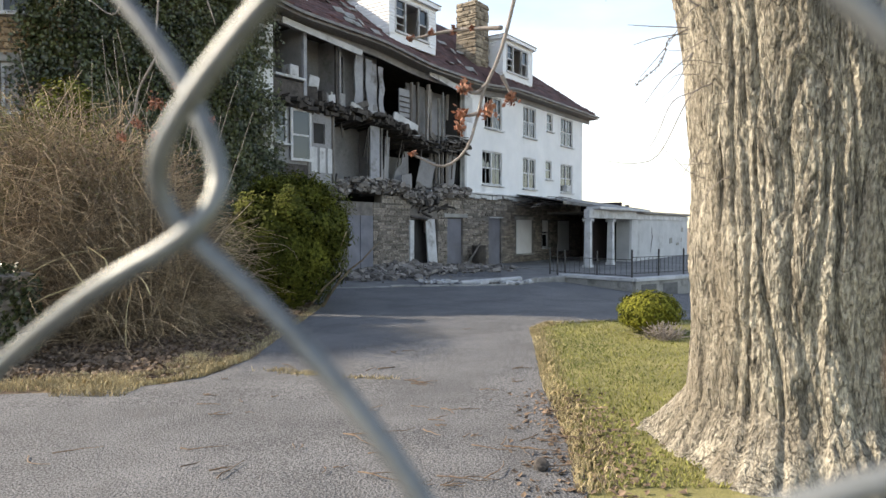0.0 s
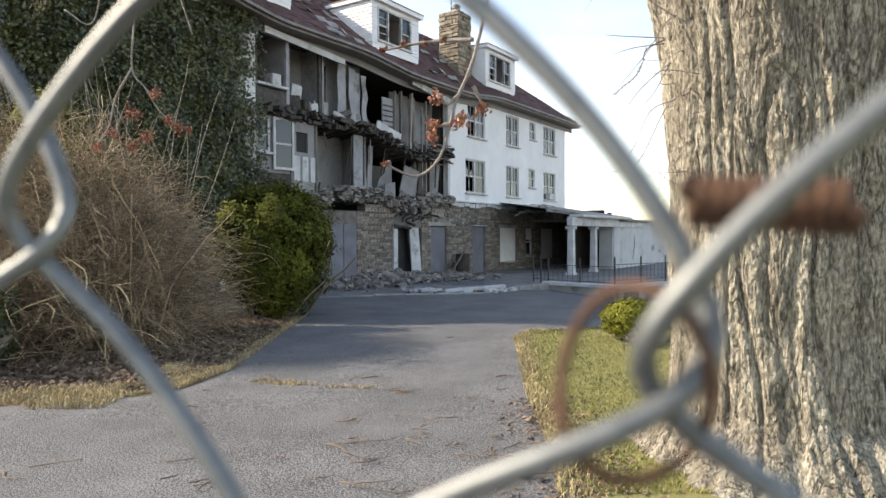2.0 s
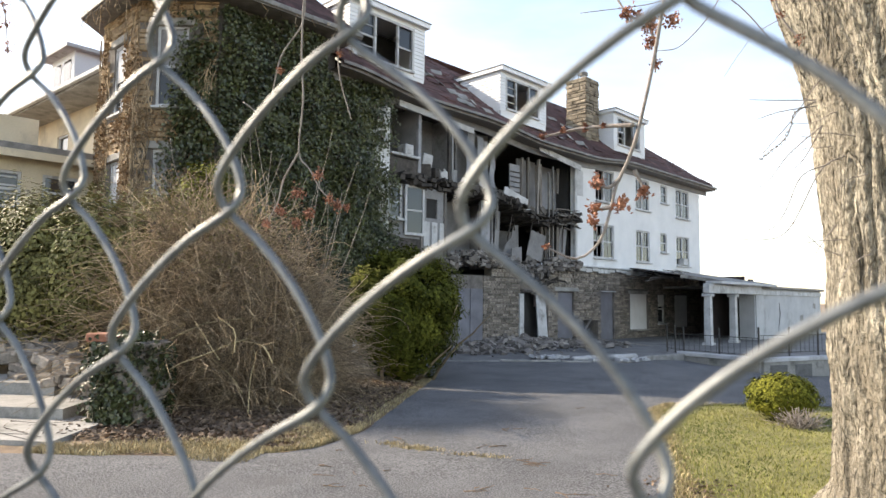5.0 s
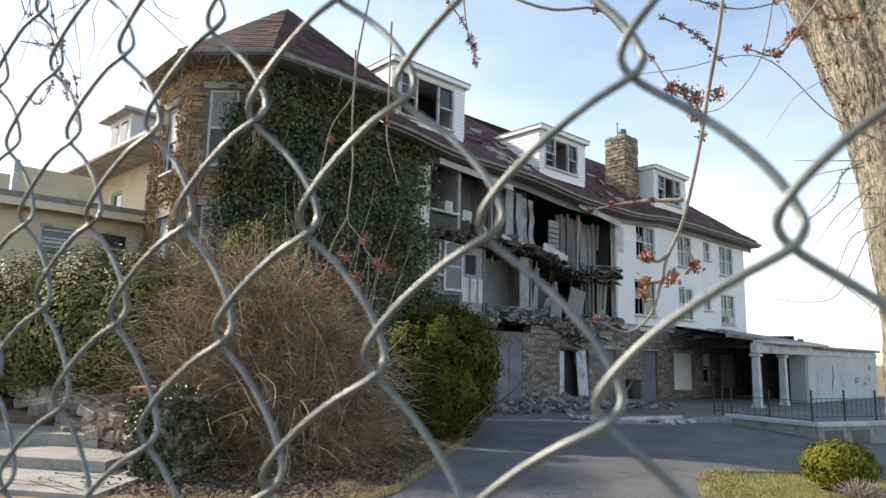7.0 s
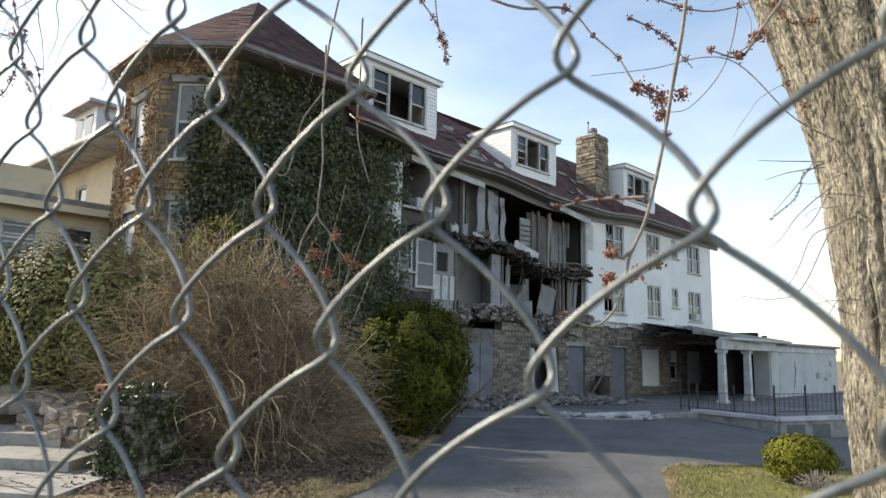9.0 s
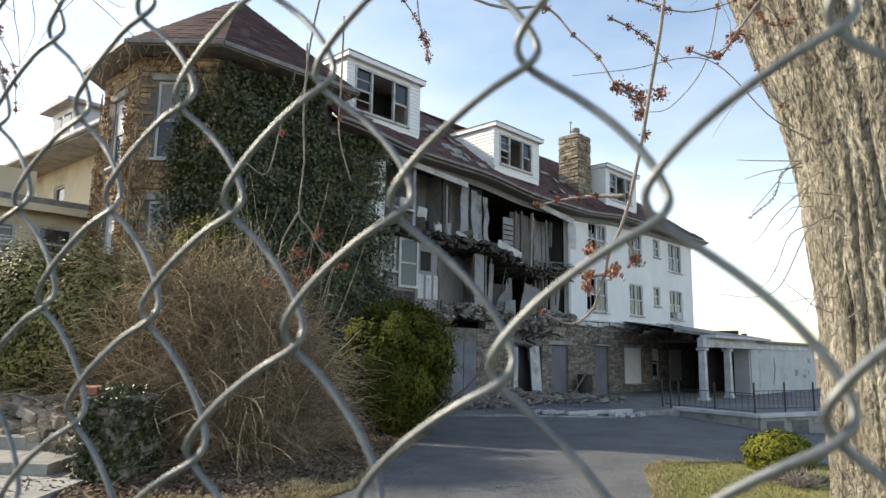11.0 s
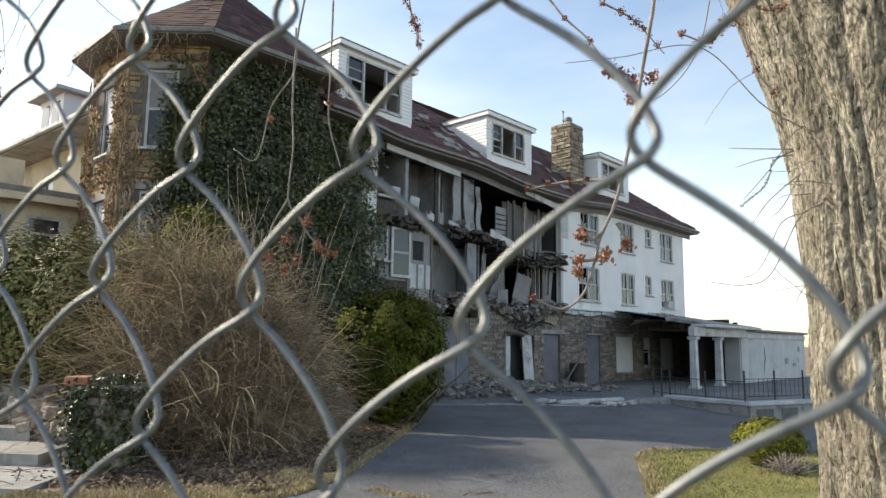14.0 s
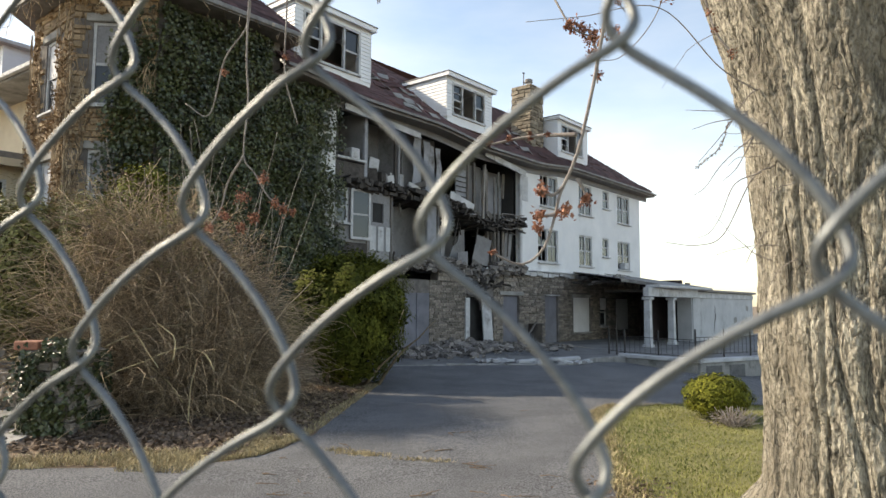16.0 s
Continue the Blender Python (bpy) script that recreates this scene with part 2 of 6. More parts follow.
def part(name, bm, mat, parent=None, label="", kind="", smooth=False, at=None):
    ob = new(name, bm if isinstance(bm, bpy.types.Mesh) else finish(name, bm, mat, smooth))
    if parent:
        ob.parent = parent
    if at is not None:
        ob.matrix_basis = at
    return tagged(ob, label, kind=kind)


def thing(name, at, label, category, group="", kind=""):
    ob = new(name)
    ob.empty_display_size = 0.2
    ob.matrix_basis = at
    return tagged(ob, label, category, group, kind)


def box(bm, x0, y0, z0, x1, y1, z1, bevel=0.0, m=None):
    r = bmesh.ops.create_cube(bm, size=1.0)
    vs = r["verts"]
    bmesh.ops.scale(bm, vec=(x1 - x0, y1 - y0, z1 - z0), verts=vs)
    bmesh.ops.translate(bm, vec=((x0 + x1) / 2, (y0 + y1) / 2, (z0 + z1) / 2), verts=vs)
    if m is not None:
        bmesh.ops.transform(bm, matrix=m, verts=vs)
    if bevel:
        es = list({e for v in vs for e in v.link_edges})
        bmesh.ops.bevel(bm, geom=es, offset=bevel, segments=1, affect="EDGES")
    return vs


def boxed(x0, y0, z0, x1, y1, z1, bevel=0.0, m=None):
    bm = bmesh.new()
    box(bm, x0, y0, z0, x1, y1, z1, bevel, m)
    return bm


def prism(bm, ring, axis, a, b):
    """A solid from a closed ring of 2D points, drawn out along an axis from a to b."""
    def put(p, t):
        return {"x": (t, p[0], p[1]), "y": (p[0], t, p[1]), "z": (p[0], p[1], t)}[axis]
    lo = [bm.verts.new(put(p, a)) for p in ring]
    hi = [bm.verts.new(put(p, b)) for p in ring]
    n = len(ring)
    bm.faces.new(lo[::-1])
    bm.faces.new(hi)
    for i in range(n):
        bm.faces.new((lo[i], lo[(i + 1) % n], hi[(i + 1) % n], hi[i]))
    bmesh.ops.recalc_face_normals(bm, faces=bm.faces)


def wall_cells(bm, x0, x1, z0, z1, y0, y1, holes):
    """A wall between x0 and x1, z0 and z1, y0 thick to y1, with rectangular holes (x0, z0, x1, z1) through it."""
    xs = sorted({x0, x1, *[min(max(v, x0), x1) for h in holes for v in (h[0], h[2])]})
    for a, b in zip(xs, xs[1:]):
        mid = (a + b) / 2
        cuts = sorted([(h[1], h[3]) for h in holes if h[0] < mid < h[2]])
        z = z0
        for lo, hi in cuts + [(z1, z1)]:
            if lo > z + 1e-4:
                box(bm, a, y0, z, b, y1, min(lo, z1))
            z = max(z, hi)
    bmesh.ops.remove_doubles(bm, verts=bm.verts, dist=0.0002)


def tubes(name, lines, mat, sides=5, parent=None, label="", kind="", smooth=True):
    """One mesh of round tubes along polylines [(points, radii)]."""
    verts, faces = [], []
    for pts, radii in lines:
        pts = np.asarray(pts, float)
        n = len(pts)
        tang = np.gradient(pts, axis=0)
        tang /= np.linalg.norm(tang, axis=1)[:, None] + 1e-12
        ref = np.array([0.0, 0.0, 1.0]) if abs(tang[:, 2]).mean() < 0.8 else np.array([0.0, 1.0, 0.0])
        a = np.cross(tang, ref)
        a /= np.linalg.norm(a, axis=1)[:, None] + 1e-12
        b = np.cross(tang, a)
        ang = np.arange(sides) * 2 * np.pi / sides
        r = np.broadcast_to(np.asarray(radii, float), (n,))
        ring = pts[:, None] + r[:, None, None] * (a[:, None] * np.cos(ang)[None, :, None] + b[:, None] * np.sin(ang)[None, :, None])
        base = len(verts)
        verts.extend(ring.reshape(-1, 3).tolist())
        for i in range(n - 1):
            for k in range(sides):
                k2 = (k + 1) % sides
                faces.append((base + i * sides + k, base + i * sides + k2, base + (i + 1) * sides + k2, base + (i + 1) * sides + k))
        faces.append(tuple(base + k for k in range(sides))[::-1])
        faces.append(tuple(base + (n - 1) * sides + k for k in range(sides)))
    me = bpy.data.meshes.new(name)
    me.from_pydata(verts, [], faces)
    me.materials.append(mat)
    if smooth:
        me.polygons.foreach_set("use_smooth", [True] * len(me.polygons))
    ob = new(name, me)
    if parent:
        ob.parent = parent
    return tagged(ob, label, kind=kind)


def leaf_cloud(name, centres, normals, size, mat, parent=None, label="", kind="", spread=0.8, seed=1, long=1.5):
    """One mesh of many small folded leaves, each with its own turn and size."""
    rng = np.random.default_rng(seed)
    n = len(centres)
    nrm = np.asarray(normals, float) + rng.normal(0, spread, (n, 3))
    nrm /= np.linalg.norm(nrm, axis=1)[:, None] + 1e-9
    t = np.cross(nrm, rng.normal(0, 1, (n, 3)))
    t /= np.linalg.norm(t, axis=1)[:, None] + 1e-9
    b = np.cross(nrm, t)
    s = size * rng.uniform(0.6, 1.4, (n, 1))
    c = np.asarray(centres, float)
    v = np.stack([c - t * s * long / 2, c + b * s / 2 + nrm * s * 0.15, c + t * s * long / 2, c - b * s / 2 + nrm * s * 0.15], 1).reshape(-1, 3)
    i = np.arange(n)[:, None] * 4
    faces = np.concatenate([i + [0, 1, 2], i + [0, 2, 3]], 0)
    me = bpy.data.meshes.new(name)
    me.from_pydata(v.tolist(), [], faces.tolist())
    me.materials.append(mat)
    ob = new(name, me)
    if parent:
        ob.parent = parent
    return tagged(ob, label, kind=kind)


def smoothstep(a, b, v):
    v = min(max((v - a) / (b - a), 0.0), 1.0)
    return v * v * (3 - 2 * v)


# ---------------------------------------------------------------- chain-link fence
PITCH_W, PITCH_H, WIRE = 0.0707, 0.0816, 0.00106
KNOT = Vector((-0.0265, 0.0691, 1.7065))
ACROSS = Vector((math.cos(-0.4088), math.sin(-0.4088), -0.1083))
UP = Vector((0.0794, math.sin(0.0113), math.cos(0.0113)))
OUT = ACROSS.cross(UP).normalized()


def fence_point(i, j, off):
    pulled = -0.0035 * math.exp(-((i - 2) ** 2 + j ** 2) / 0.9)      # the tied knot is pulled down
    return KNOT + ACROSS * (i * PITCH_W / 2) + UP * (j * PITCH_H / 2 + pulled) + OUT * off


def fence_wire(k):
    """One zigzag wire that swings between the columns k and k + 1 and hooks into its neighbours; its bends hang low in each knot."""
    steps, over = 24, 0.115
    side, q_all = [], []
    for j in range(-48, 13):
        for a in range(steps):
            f = a / steps
            upper_right = (j + 1 - k) % 2 == 1
            v = 1 - f                                    # measured down from the upper knot
            arch = 0.60 if upper_right else 0.80         # how far the wire bows out below a knot
            x = (1 + arch) * v - arch * v * v
            w = (1 - x) if upper_right else x
            side.append((w - 0.5) * (1 + 2 * over))
            q_all.append(j + f)
    side = np.convolve(np.pad(np.array(side), 3, mode="edge"), np.array([0.5, 1, 1.2, 1.3, 1.2, 1, 0.5]) / 6.7, mode="valid")
    deep = np.clip(np.sin(np.pi * ((np.array(q_all) - k) % 2)) * 5, -1, 1)
    deep = np.convolve(np.pad(deep, 3, mode="edge"), np.ones(7) / 7, mode="valid")
    pts = []
    for w, q, o in zip(side, q_all, deep):
        off = 0.0028 * float(o) + 0.0004 * math.sin(q * 1.7 + k)
        p = fence_point(k + 0.5 + float(w), q - 0.13 + 0.02 * math.sin(q * 0.9 + k * 2.1), off)
        if p.z > 0.02:
            pts.append(p)
    return pts


def build_fence():
    fence = thing("chain_link_fence", pose(0, 0, 0), "galvanised chain-link fence with a rusty tie and ring", "fence")
    for k in range(-44, 26):
        pts = fence_wire(k)
        tubes("wire", [(pts, WIRE)], GALV, 8, fence)
    # rusty tie wire and ring at one knot
    ring, tie = [], []
    c = fence_point(1.925, -0.14, 0.0005)
    for a in range(49):
        an = a / 48 * 2 * math.pi
        ring.append(c + ACROSS * (0.0056 * math.cos(an)) + UP * (0.0075 * math.sin(an)) + OUT * (0.002 * math.sin(an * 2)))
    tubes("ring", [(ring, 0.00052)], RUST, 8, fence, "thin rusty wire ring")
    for a in range(150):
        an = a / 149 * 20 * math.pi
        d = fence_point(2.0 + 0.34 * a / 149, 0.222, -0.0045)
        tie.append(d + OUT * (0.0013 * math.cos(an)) + UP * (0.0015 * math.sin(an)))
    tubes("tie_wire", [(tie, 0.0008)], RUST, 8, fence, "rusty twisted tie wire")


build_fence()

# ---------------------------------------------------------------- ground
def ground_z(x, y):
    z = -0.09 * max(0.0, x - 2.0) * smoothstep(12, 18, y) * (1 - smoothstep(60, 90, y))
    bank = smoothstep(-4.6, -9.5, x) * smoothstep(8.3, 12.5, y)
    z += 0.9 * bank
    z += 0.02 * noise.noise((x * 0.3, y * 0.3, 0))
    return max(z, -0.55)


def build_ground():
    bm = bmesh.new()
    xs = sorted({*np.linspace(-26, 26, 105).round(3), -3000, -600, -150, -60, -35, 35, 60, 150, 600, 3000})
    ys = sorted({*np.linspace(-6, 46, 105).round(3), -3000, -300, -60, -20, 60, 90, 150, 400, 1200, 3000})
    grid = [[bm.verts.new((x, y, ground_z(x, y) - 0.012)) for x in xs] for y in ys]
    for r0, r1 in zip(grid, grid[1:]):
        for a in range(len(xs) - 1):
            bm.faces.new((r0[a], r0[a + 1], r1[a + 1], r1[a]))
    tagged(part("ground", bm, DIRT, smooth=True), "bare brown ground with dry leaves", "ground", kind="structure")


def sheet(name, edge_l, edge_r, mat, lift, label, category, step=0.35, jag=0.05):
    """A sheet of ground between two edges, given as rows (y, x)."""
    bm = bmesh.new()
    ys = np.arange(edge_l[0][0], edge_l[-1][0] + 1e-6, step)
    lx = np.interp(ys, [p[0] for p in edge_l], [p[1] for p in edge_l])
    rx = np.interp(ys, [p[0] for p in edge_r], [p[1] for p in edge_r])
    rows = []
    for y, a, b in zip(ys, lx, rx):
        a += jag * noise.noise((y * 1.7, 3.1, 0)) * 2 + jag * noise.noise((y * 6.3, 1.1, 4))
        b += jag * noise.noise((y * 1.9, 8.1, 0)) * 2 + jag * noise.noise((y * 6.7, 5.1, 4))
        row = []
        for f in np.linspace(0, 1, 40):
            x = a + (b - a) * f
            row.append(bm.verts.new((x, y, ground_z(x, y) + lift + (0.02 * math.sin(math.pi * f)))))
        rows.append(row)
    for r0, r1 in zip(rows, rows[1:]):
        for k in range(39):
            bm.faces.new((r0[k], r0[k + 1], r1[k + 1], r1[k]))
    return tagged(part(name, bm, mat, smooth=True), label, category, kind="structure")


build_ground()
DRIVE_L = [(-5, -14), (6.2, -14), (6.6, -5.0), (6.95, -3.4), (7.5, -2.75), (8.6, -2.5), (12.7, -2.55), (14.5, -2.6), (16.5, -3.6), (18.0, -5.0), (20, -5.5), (30, -6)]
DRIVE_R = [(-5, 0.75), (3.2, 0.78), (5.2, 1.02), (7.2, 1.12), (9.5, 1.35), (11.2, 1.5), (11.95, 1.9), (12.6, 5.5), (13.2, 14.0), (14.5, 14.5), (20, 14.5), (30, 14)]
sheet("road", DRIVE_L, DRIVE_R, ASPHALT, 0.004, "grey worn asphalt drive with fine cracks", "drive")
LAWN_L = [(-5, 0.72), (3.2, 0.75), (5.2, 0.98), (7.2, 1.08), (9.5, 1.3), (11.2, 1.46), (11.9, 1.8), (12.5, 5.4), (13.1, 13.0)]
LAWN_R = [(-5, 16), (13.1, 16)]
sheet("lawn", LAWN_L, LAWN_R, LAWN, -0.004, "thin yellow-green winter lawn", "lawn")

# ---------------------------------------------------------------- the burnt house
AZ = radians(34.7)
ALONG = Vector((math.sin(AZ), math.cos(AZ), 0))
INTO = Vector((-math.cos(AZ), math.sin(AZ), 0))
CORNER = Vector((8.2, 39.6, 0))
HOUSE_M = Matrix(((ALONG.x, INTO.x, 0, CORNER.x), (ALONG.y, INTO.y, 0, CORNER.y), (0, 0, 1, 0), (0, 0, 0, 1)))
# in the house's own frame: x along the front (0 at its far corner, -29 at the tower), y into the house, z up


def ring_frame(x0, z0, x1, z1, t, y0, y1):
    """One closed rectangular frame of width t."""
    bm = bmesh.new()
    out = [(x0, z0), (x1, z0), (x1, z1), (x0, z1)]
    inn = [(x0 + t, z0 + t), (x1 - t, z0 + t), (x1 - t, z1 - t), (x0 + t, z1 - t)]
    v = [[bm.verts.new((p[0], y, p[1])) for p in r] for y in (y0, y1) for r in (out, inn)]
    for i in range(4):
        k = (i + 1) % 4
        bm.faces.new((v[0][i], v[0][k], v[1][k], v[1][i]))
        bm.faces.new((v[2][i], v[3][i], v[3][k], v[2][k]))
        bm.faces.new((v[0][i], v[2][i], v[2][k], v[0][k]))
        bm.faces.new((v[1][i], v[1][k], v[3][k], v[3][i]))
    bmesh.ops.recalc_face_normals(bm, faces=bm.faces)
    return bm


def window(parent, x0, z0, x1, z1, y=0.08, cols=2, rows=1, mat=None, broken=False, m=None, sill=True, name="window"):
    """A sash window in an opening: frame, mullion, meeting rails, glazing bars, sill and panes."""
    mat = mat or TRIM
    t = 0.075
    w = part(name, ring_frame(x0, z0, x1, z1, t, y - 0.05, y + 0.05), mat, parent, at=m)
    for k in range(1, cols):
        x = x0 + (x1 - x0) * k / cols
        part("mullion", boxed(x - 0.06, y - 0.045, z0 + t, x + 0.06, y + 0.045, z1 - t), mat, w)
    zm = (z0 + z1) / 2
    for k in range(cols):
        a = x0 + (x1 - x0) * k / cols + 0.06
        b = x0 + (x1 - x0) * (k + 1) / cols - 0.06
        part("meeting_rail", boxed(a, y - 0.03, zm - 0.035, b, y + 0.03, zm + 0.035), mat, w)
        if rows > 1:
            part("glazing_bar", boxed((a + b) / 2 - 0.012, y - 0.02, z0 + t, (a + b) / 2 + 0.012, y + 0.012, z1 - t), mat, w)
    if sill:
        part("sill", boxed(x0 - 0.06, y - 0.22, z0 - 0.07, x1 + 0.06, y + 0.04, z0 - 0.003, 0.01), mat, w)
    for k in range(cols):
        a = x0 + (x1 - x0) * k / cols + 0.05
        b = x0 + (x1 - x0) * (k + 1) / cols - 0.05
        if broken and k == broken - 1:
            bm = bmesh.new()
            prism(bm, [(a, zm), (b, zm - 0.02), (b, zm + 0.34), ((a + b) / 2, zm + 0.18), (a, z1 - 0.1)], "y", y + 0.005, y + 0.011)
            part("pane", bm, GLASS, w, "broken pane")
        else:
            part("pane", boxed(a, y + 0.004, zm, b, y + 0.010, z1 - t), GLASS, w)
            part("pane", boxed(a, y - 0.012, z0 + t, b, y - 0.006, zm), GLASS, w)
    return w


def build_house():
    house = thing("house", HOUSE_M, "burnt-out three-storey house of white stucco and stone, front torn open", "house")
    rng = random.Random(11)
    # ---- white stucco upper wall, far half
    up2 = [(-11.3, 3.68, -9.5, 5.23), (-7.4, 3.68, -6.0, 5.23), (-4.85, 4.28, -4.1, 5.28), (-3.0, 3.68, -1.4, 5.25)]
    up3 = [(-11.1, 6.26, -9.5, 7.75), (-7.4, 6.26, -6.0, 7.8), (-4.75, 6.85, -4.0, 7.8), (-3.0, 6.26, -1.4, 7.8)]
    bm = bmesh.new()
    wall_cells(bm, -12.7, 0.0, 3.22, 8.12, 0.0, 0.28, up2 + up3)
    box(bm, -0.28, 0.28, 3.22, 0.0, 10.5, 8.12)
    part("wall", bm, STUCCO, house, "white stucco wall")
    for k, (a, b, c, d) in enumerate(up2 + up3):
        small = c - a < 1
        w = window(house, a, b, c, d, 0.10, 1 if small else 2, 1 if small else 2, broken=1 if k in (4, 0) else 0)
        if k in (3, 1):
            part("curtain", boxed(a + 0.1, 0.17, b + 0.1, c - 0.1, 0.19, d - 0.1), PLASTER, w)
    part("air_conditioner", boxed(-2.5, -0.18, 3.72, -1.95, 0.2, 4.08, 0.02), TRIM, house, "white window air conditioner")
    # broken white skirt between stucco and stone
    for k in range(14):
        a = -13.6 + k * 0.5
        dz = rng.uniform(-0.06, 0.06)
        bm = boxed(a, -0.10 - rng.uniform(0, 0.05), 3.03 + dz, a + 0.48, 0.05, 3.20 + dz * 0.5, 0.012)
        part("skirt_board", bm, TRIM, house)
    part("skirt_ledge", boxed(-13.2, -0.2, 3.20, -6.4, 0.02, 3.27, 0.015), TRIM, house, "peeling white ledge")
    # ---- left stucco and ivy wall beside the opening
    bm = bmesh.new()
    wall_cells(bm, -24.75, -23.4, 0.0, 8.3, 0.0, 0.3, [])
    part("wall", bm, STUCCO, house, "stucco wall half covered by ivy")
    part("wall", boxed(-29.3, 0.0, 0.0, -24.75, 0.3, 8.3), MORTAR, house, "dark stone wall behind the ivy")
    # ---- stone ground floor
    holes = [(-20.1, 0.0, -18.8, 2.14), (-16.6, 0.0, -14.75, 2.05), (-14.05, 0.0, -12.85, 2.12), (-10.65, 0.0, -9.5, 2.18), (-8.0, 0.42, -6.4, 2.1), (-5.15, 0.66, -4.45, 2.1), (-3.25, 0.42, -1.8, 2.1)]
    bm = bmesh.new()
    wall_cells(bm, -23.4, 0.0, -0.3, 2.62, 0.04, 0.4, holes)
    wall_cells(bm, -18.3, -16.7, 2.62, 2.9, 0.04, 0.4, [])
    wall_cells(bm, -14.7, 0.0, 2.62, 3.1, 0.04, 0.4, [])
    box(bm, -0.4, 0.4, -0.5, 0.0, 10.5, 3.22)
    base = part("wall", bm, MORTAR, house, "rubble stone wall of thin weathered courses")
    # boards, doors
    part("door_board", boxed(-20.1, 0.02, 0.0, -18.8, 0.06, 2.14), BOARD, house, "grey painted plywood over a doorway")
    part("board_strip", boxed(-19.5, -0.01, 0.0, -19.38, 0.018, 2.14), BOARD, house)
    part("door_board", boxed(-14.05, 0.12, 0.0, -12.85, 0.16, 2.1), BOARD, house, "grey boarded doorway")
    for z in (0.82, 1.04):
        part("rail", boxed(-14.0, 0.085, z, -12.9, 0.118, z + 0.07), BOARD, house)
    part("lintel", boxed(-14.35, -0.05, 2.13, -12.55, 0.2, 2.3, 0.02), CONCRETE, house, "pale stone lintel")
    part("door_board", boxed(-10.65, 0.12, 0.0, -9.5, 0.16, 2.15), BOARD, house, "brown-grey boarded doorway")
    part("lintel", boxed(-10.7, -0.03, 2.16, -9.4, 0.12, 2.21, 0.01), TRIM, house)
    part("window_board", boxed(-8.0, 0.02, 0.42, -6.4, 0.06, 2.1), WHITE_BOARD, house, "white plywood over a window")
    part("sill", boxed(-8.1, -0.1, 0.34, -6.3, 0.1, 0.42, 0.015), CONCRETE, house)
    part("lintel", boxed(-8.15, -0.04, 2.1, -6.3, 0.1, 2.26, 0.015), CONCRETE, house)
    w = window(house, -5.15, 0.66, -4.45, 2.1, 0.12, 1)
    part("window_board", boxed(-5.1, 0.03, 1.5, -4.5, 0.06, 2.1), WHITE_BOARD, house, "cream board over half a window")
    part("window_board", boxed(-3.25, 0.02, 0.42, -1.8, 0.06, 2.1), WHITE_BOARD, house, "white plywood over a window")
    # dark doorway with leaning white panel and white jamb
    part("jamb", boxed(-16.70, -0.06, 0.0, -16.44, 0.12, 2.0, 0.015), TRIM, house, "white peeling door jamb")
    part("panel", boxed(-0.31, -0.02, 0.0, 0.31, 0.03, 2.05, 0.0, pose(-15.13, -0.02, 0.0, -3, -2, 0)), TRIM, house, "white panel leaning in the doorway")
    part("panel", boxed(-0.25, -0.02, 0.0, 0.25, 0.03, 0.6, 0.0, pose(-15.35, 0.1, 1.5, 0, 2, 0)), MAROON, house)
    # near-black sheet in place of the shade inside the doorway
    part("doorway_shade", boxed(-16.6, 0.42, 0.0, -14.75, 0.46, 2.1), DARK, house)
    # ---- inner walls behind the front, near-black to stand for unlit rooms
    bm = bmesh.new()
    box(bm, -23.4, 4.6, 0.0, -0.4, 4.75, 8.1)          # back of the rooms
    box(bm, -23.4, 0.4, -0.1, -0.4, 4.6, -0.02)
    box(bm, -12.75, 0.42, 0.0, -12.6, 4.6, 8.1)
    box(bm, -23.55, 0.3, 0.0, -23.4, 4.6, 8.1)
    part("inner_wall", bm, DARK, house, "inner walls, near-black for the shade of the rooms")
    part("ceiling", boxed(-23.4, -0.1, 8.15, 0.0, 10.5, 8.28), CHARRED, house)
    # ---- the torn-open storeys
    def plaster(x0, z0, x1, z1, y, tilt=0.0, mat=PLASTER, label=""):
        part("plaster_wall", boxed(0, 0, 0, x1 - x0, 0.05, z1 - z0, 0, pose(x0, y, z0, tilt, 0, 0)), mat, house, label)
    # top storey: back walls stand 1.3 m inside
    plaster(-23.35, 5.75, -22.1, 8.1, 1.35, label="stained grey plaster wall")
    plaster(-22.0, 5.75, -20.35, 8.12, 1.1)
    bm = bmesh.new()
    wall_cells(bm, -20.35, -17.7, 5.7, 8.05, 0.75, 0.83, [(-20.2, 5.75, -19.55, 7.75)])
    part("plaster_wall", bm, PLASTER, house, "plaster wall with an open doorway")
    part("panel", boxed(-20.25, 0.68, 5.75, -19.5, 0.73, 6.45, 0.01), TRIM, house, "white board across a doorway")
    part("partition", boxed(-20.42, 0.1, 5.7, -20.33, 1.1, 8.05), PLASTER, house)
    part("partition", boxed(-22.12, 0.1, 5.7, -22.0, 1.35, 8.1), PLASTER, house)
    for x, wide, y, lo, hi, lean in ((-19.42, 0.42, 0.28, 5.85, 7.9, -0.05), (-18.98, 0.34, 0.2, 5.8, 7.75, 0.12), (-18.55, 0.30, 0.3, 5.82, 7.68, 0.02), (-18.2, 0.26, 0.24, 5.8, 7.62, 0.06)):
        bm = bmesh.new()
        n = 12
        ring = [(x + lean * (1 - k / n) + 0.035 * math.sin(k * 0.8 + x * 3), lo + (hi - lo) * k / n) for k in range(n + 1)]
        ring2 = [(q[0] + wide + 0.03 * math.sin(k * 1.1 + x), q[1]) for k, q in enumerate(ring)]
        prism(bm, ring + ring2[::-1], "y", y, y + 0.025)
        part("wallpaper_sheet", bm, LINING, house, "pale wall lining hanging loose")
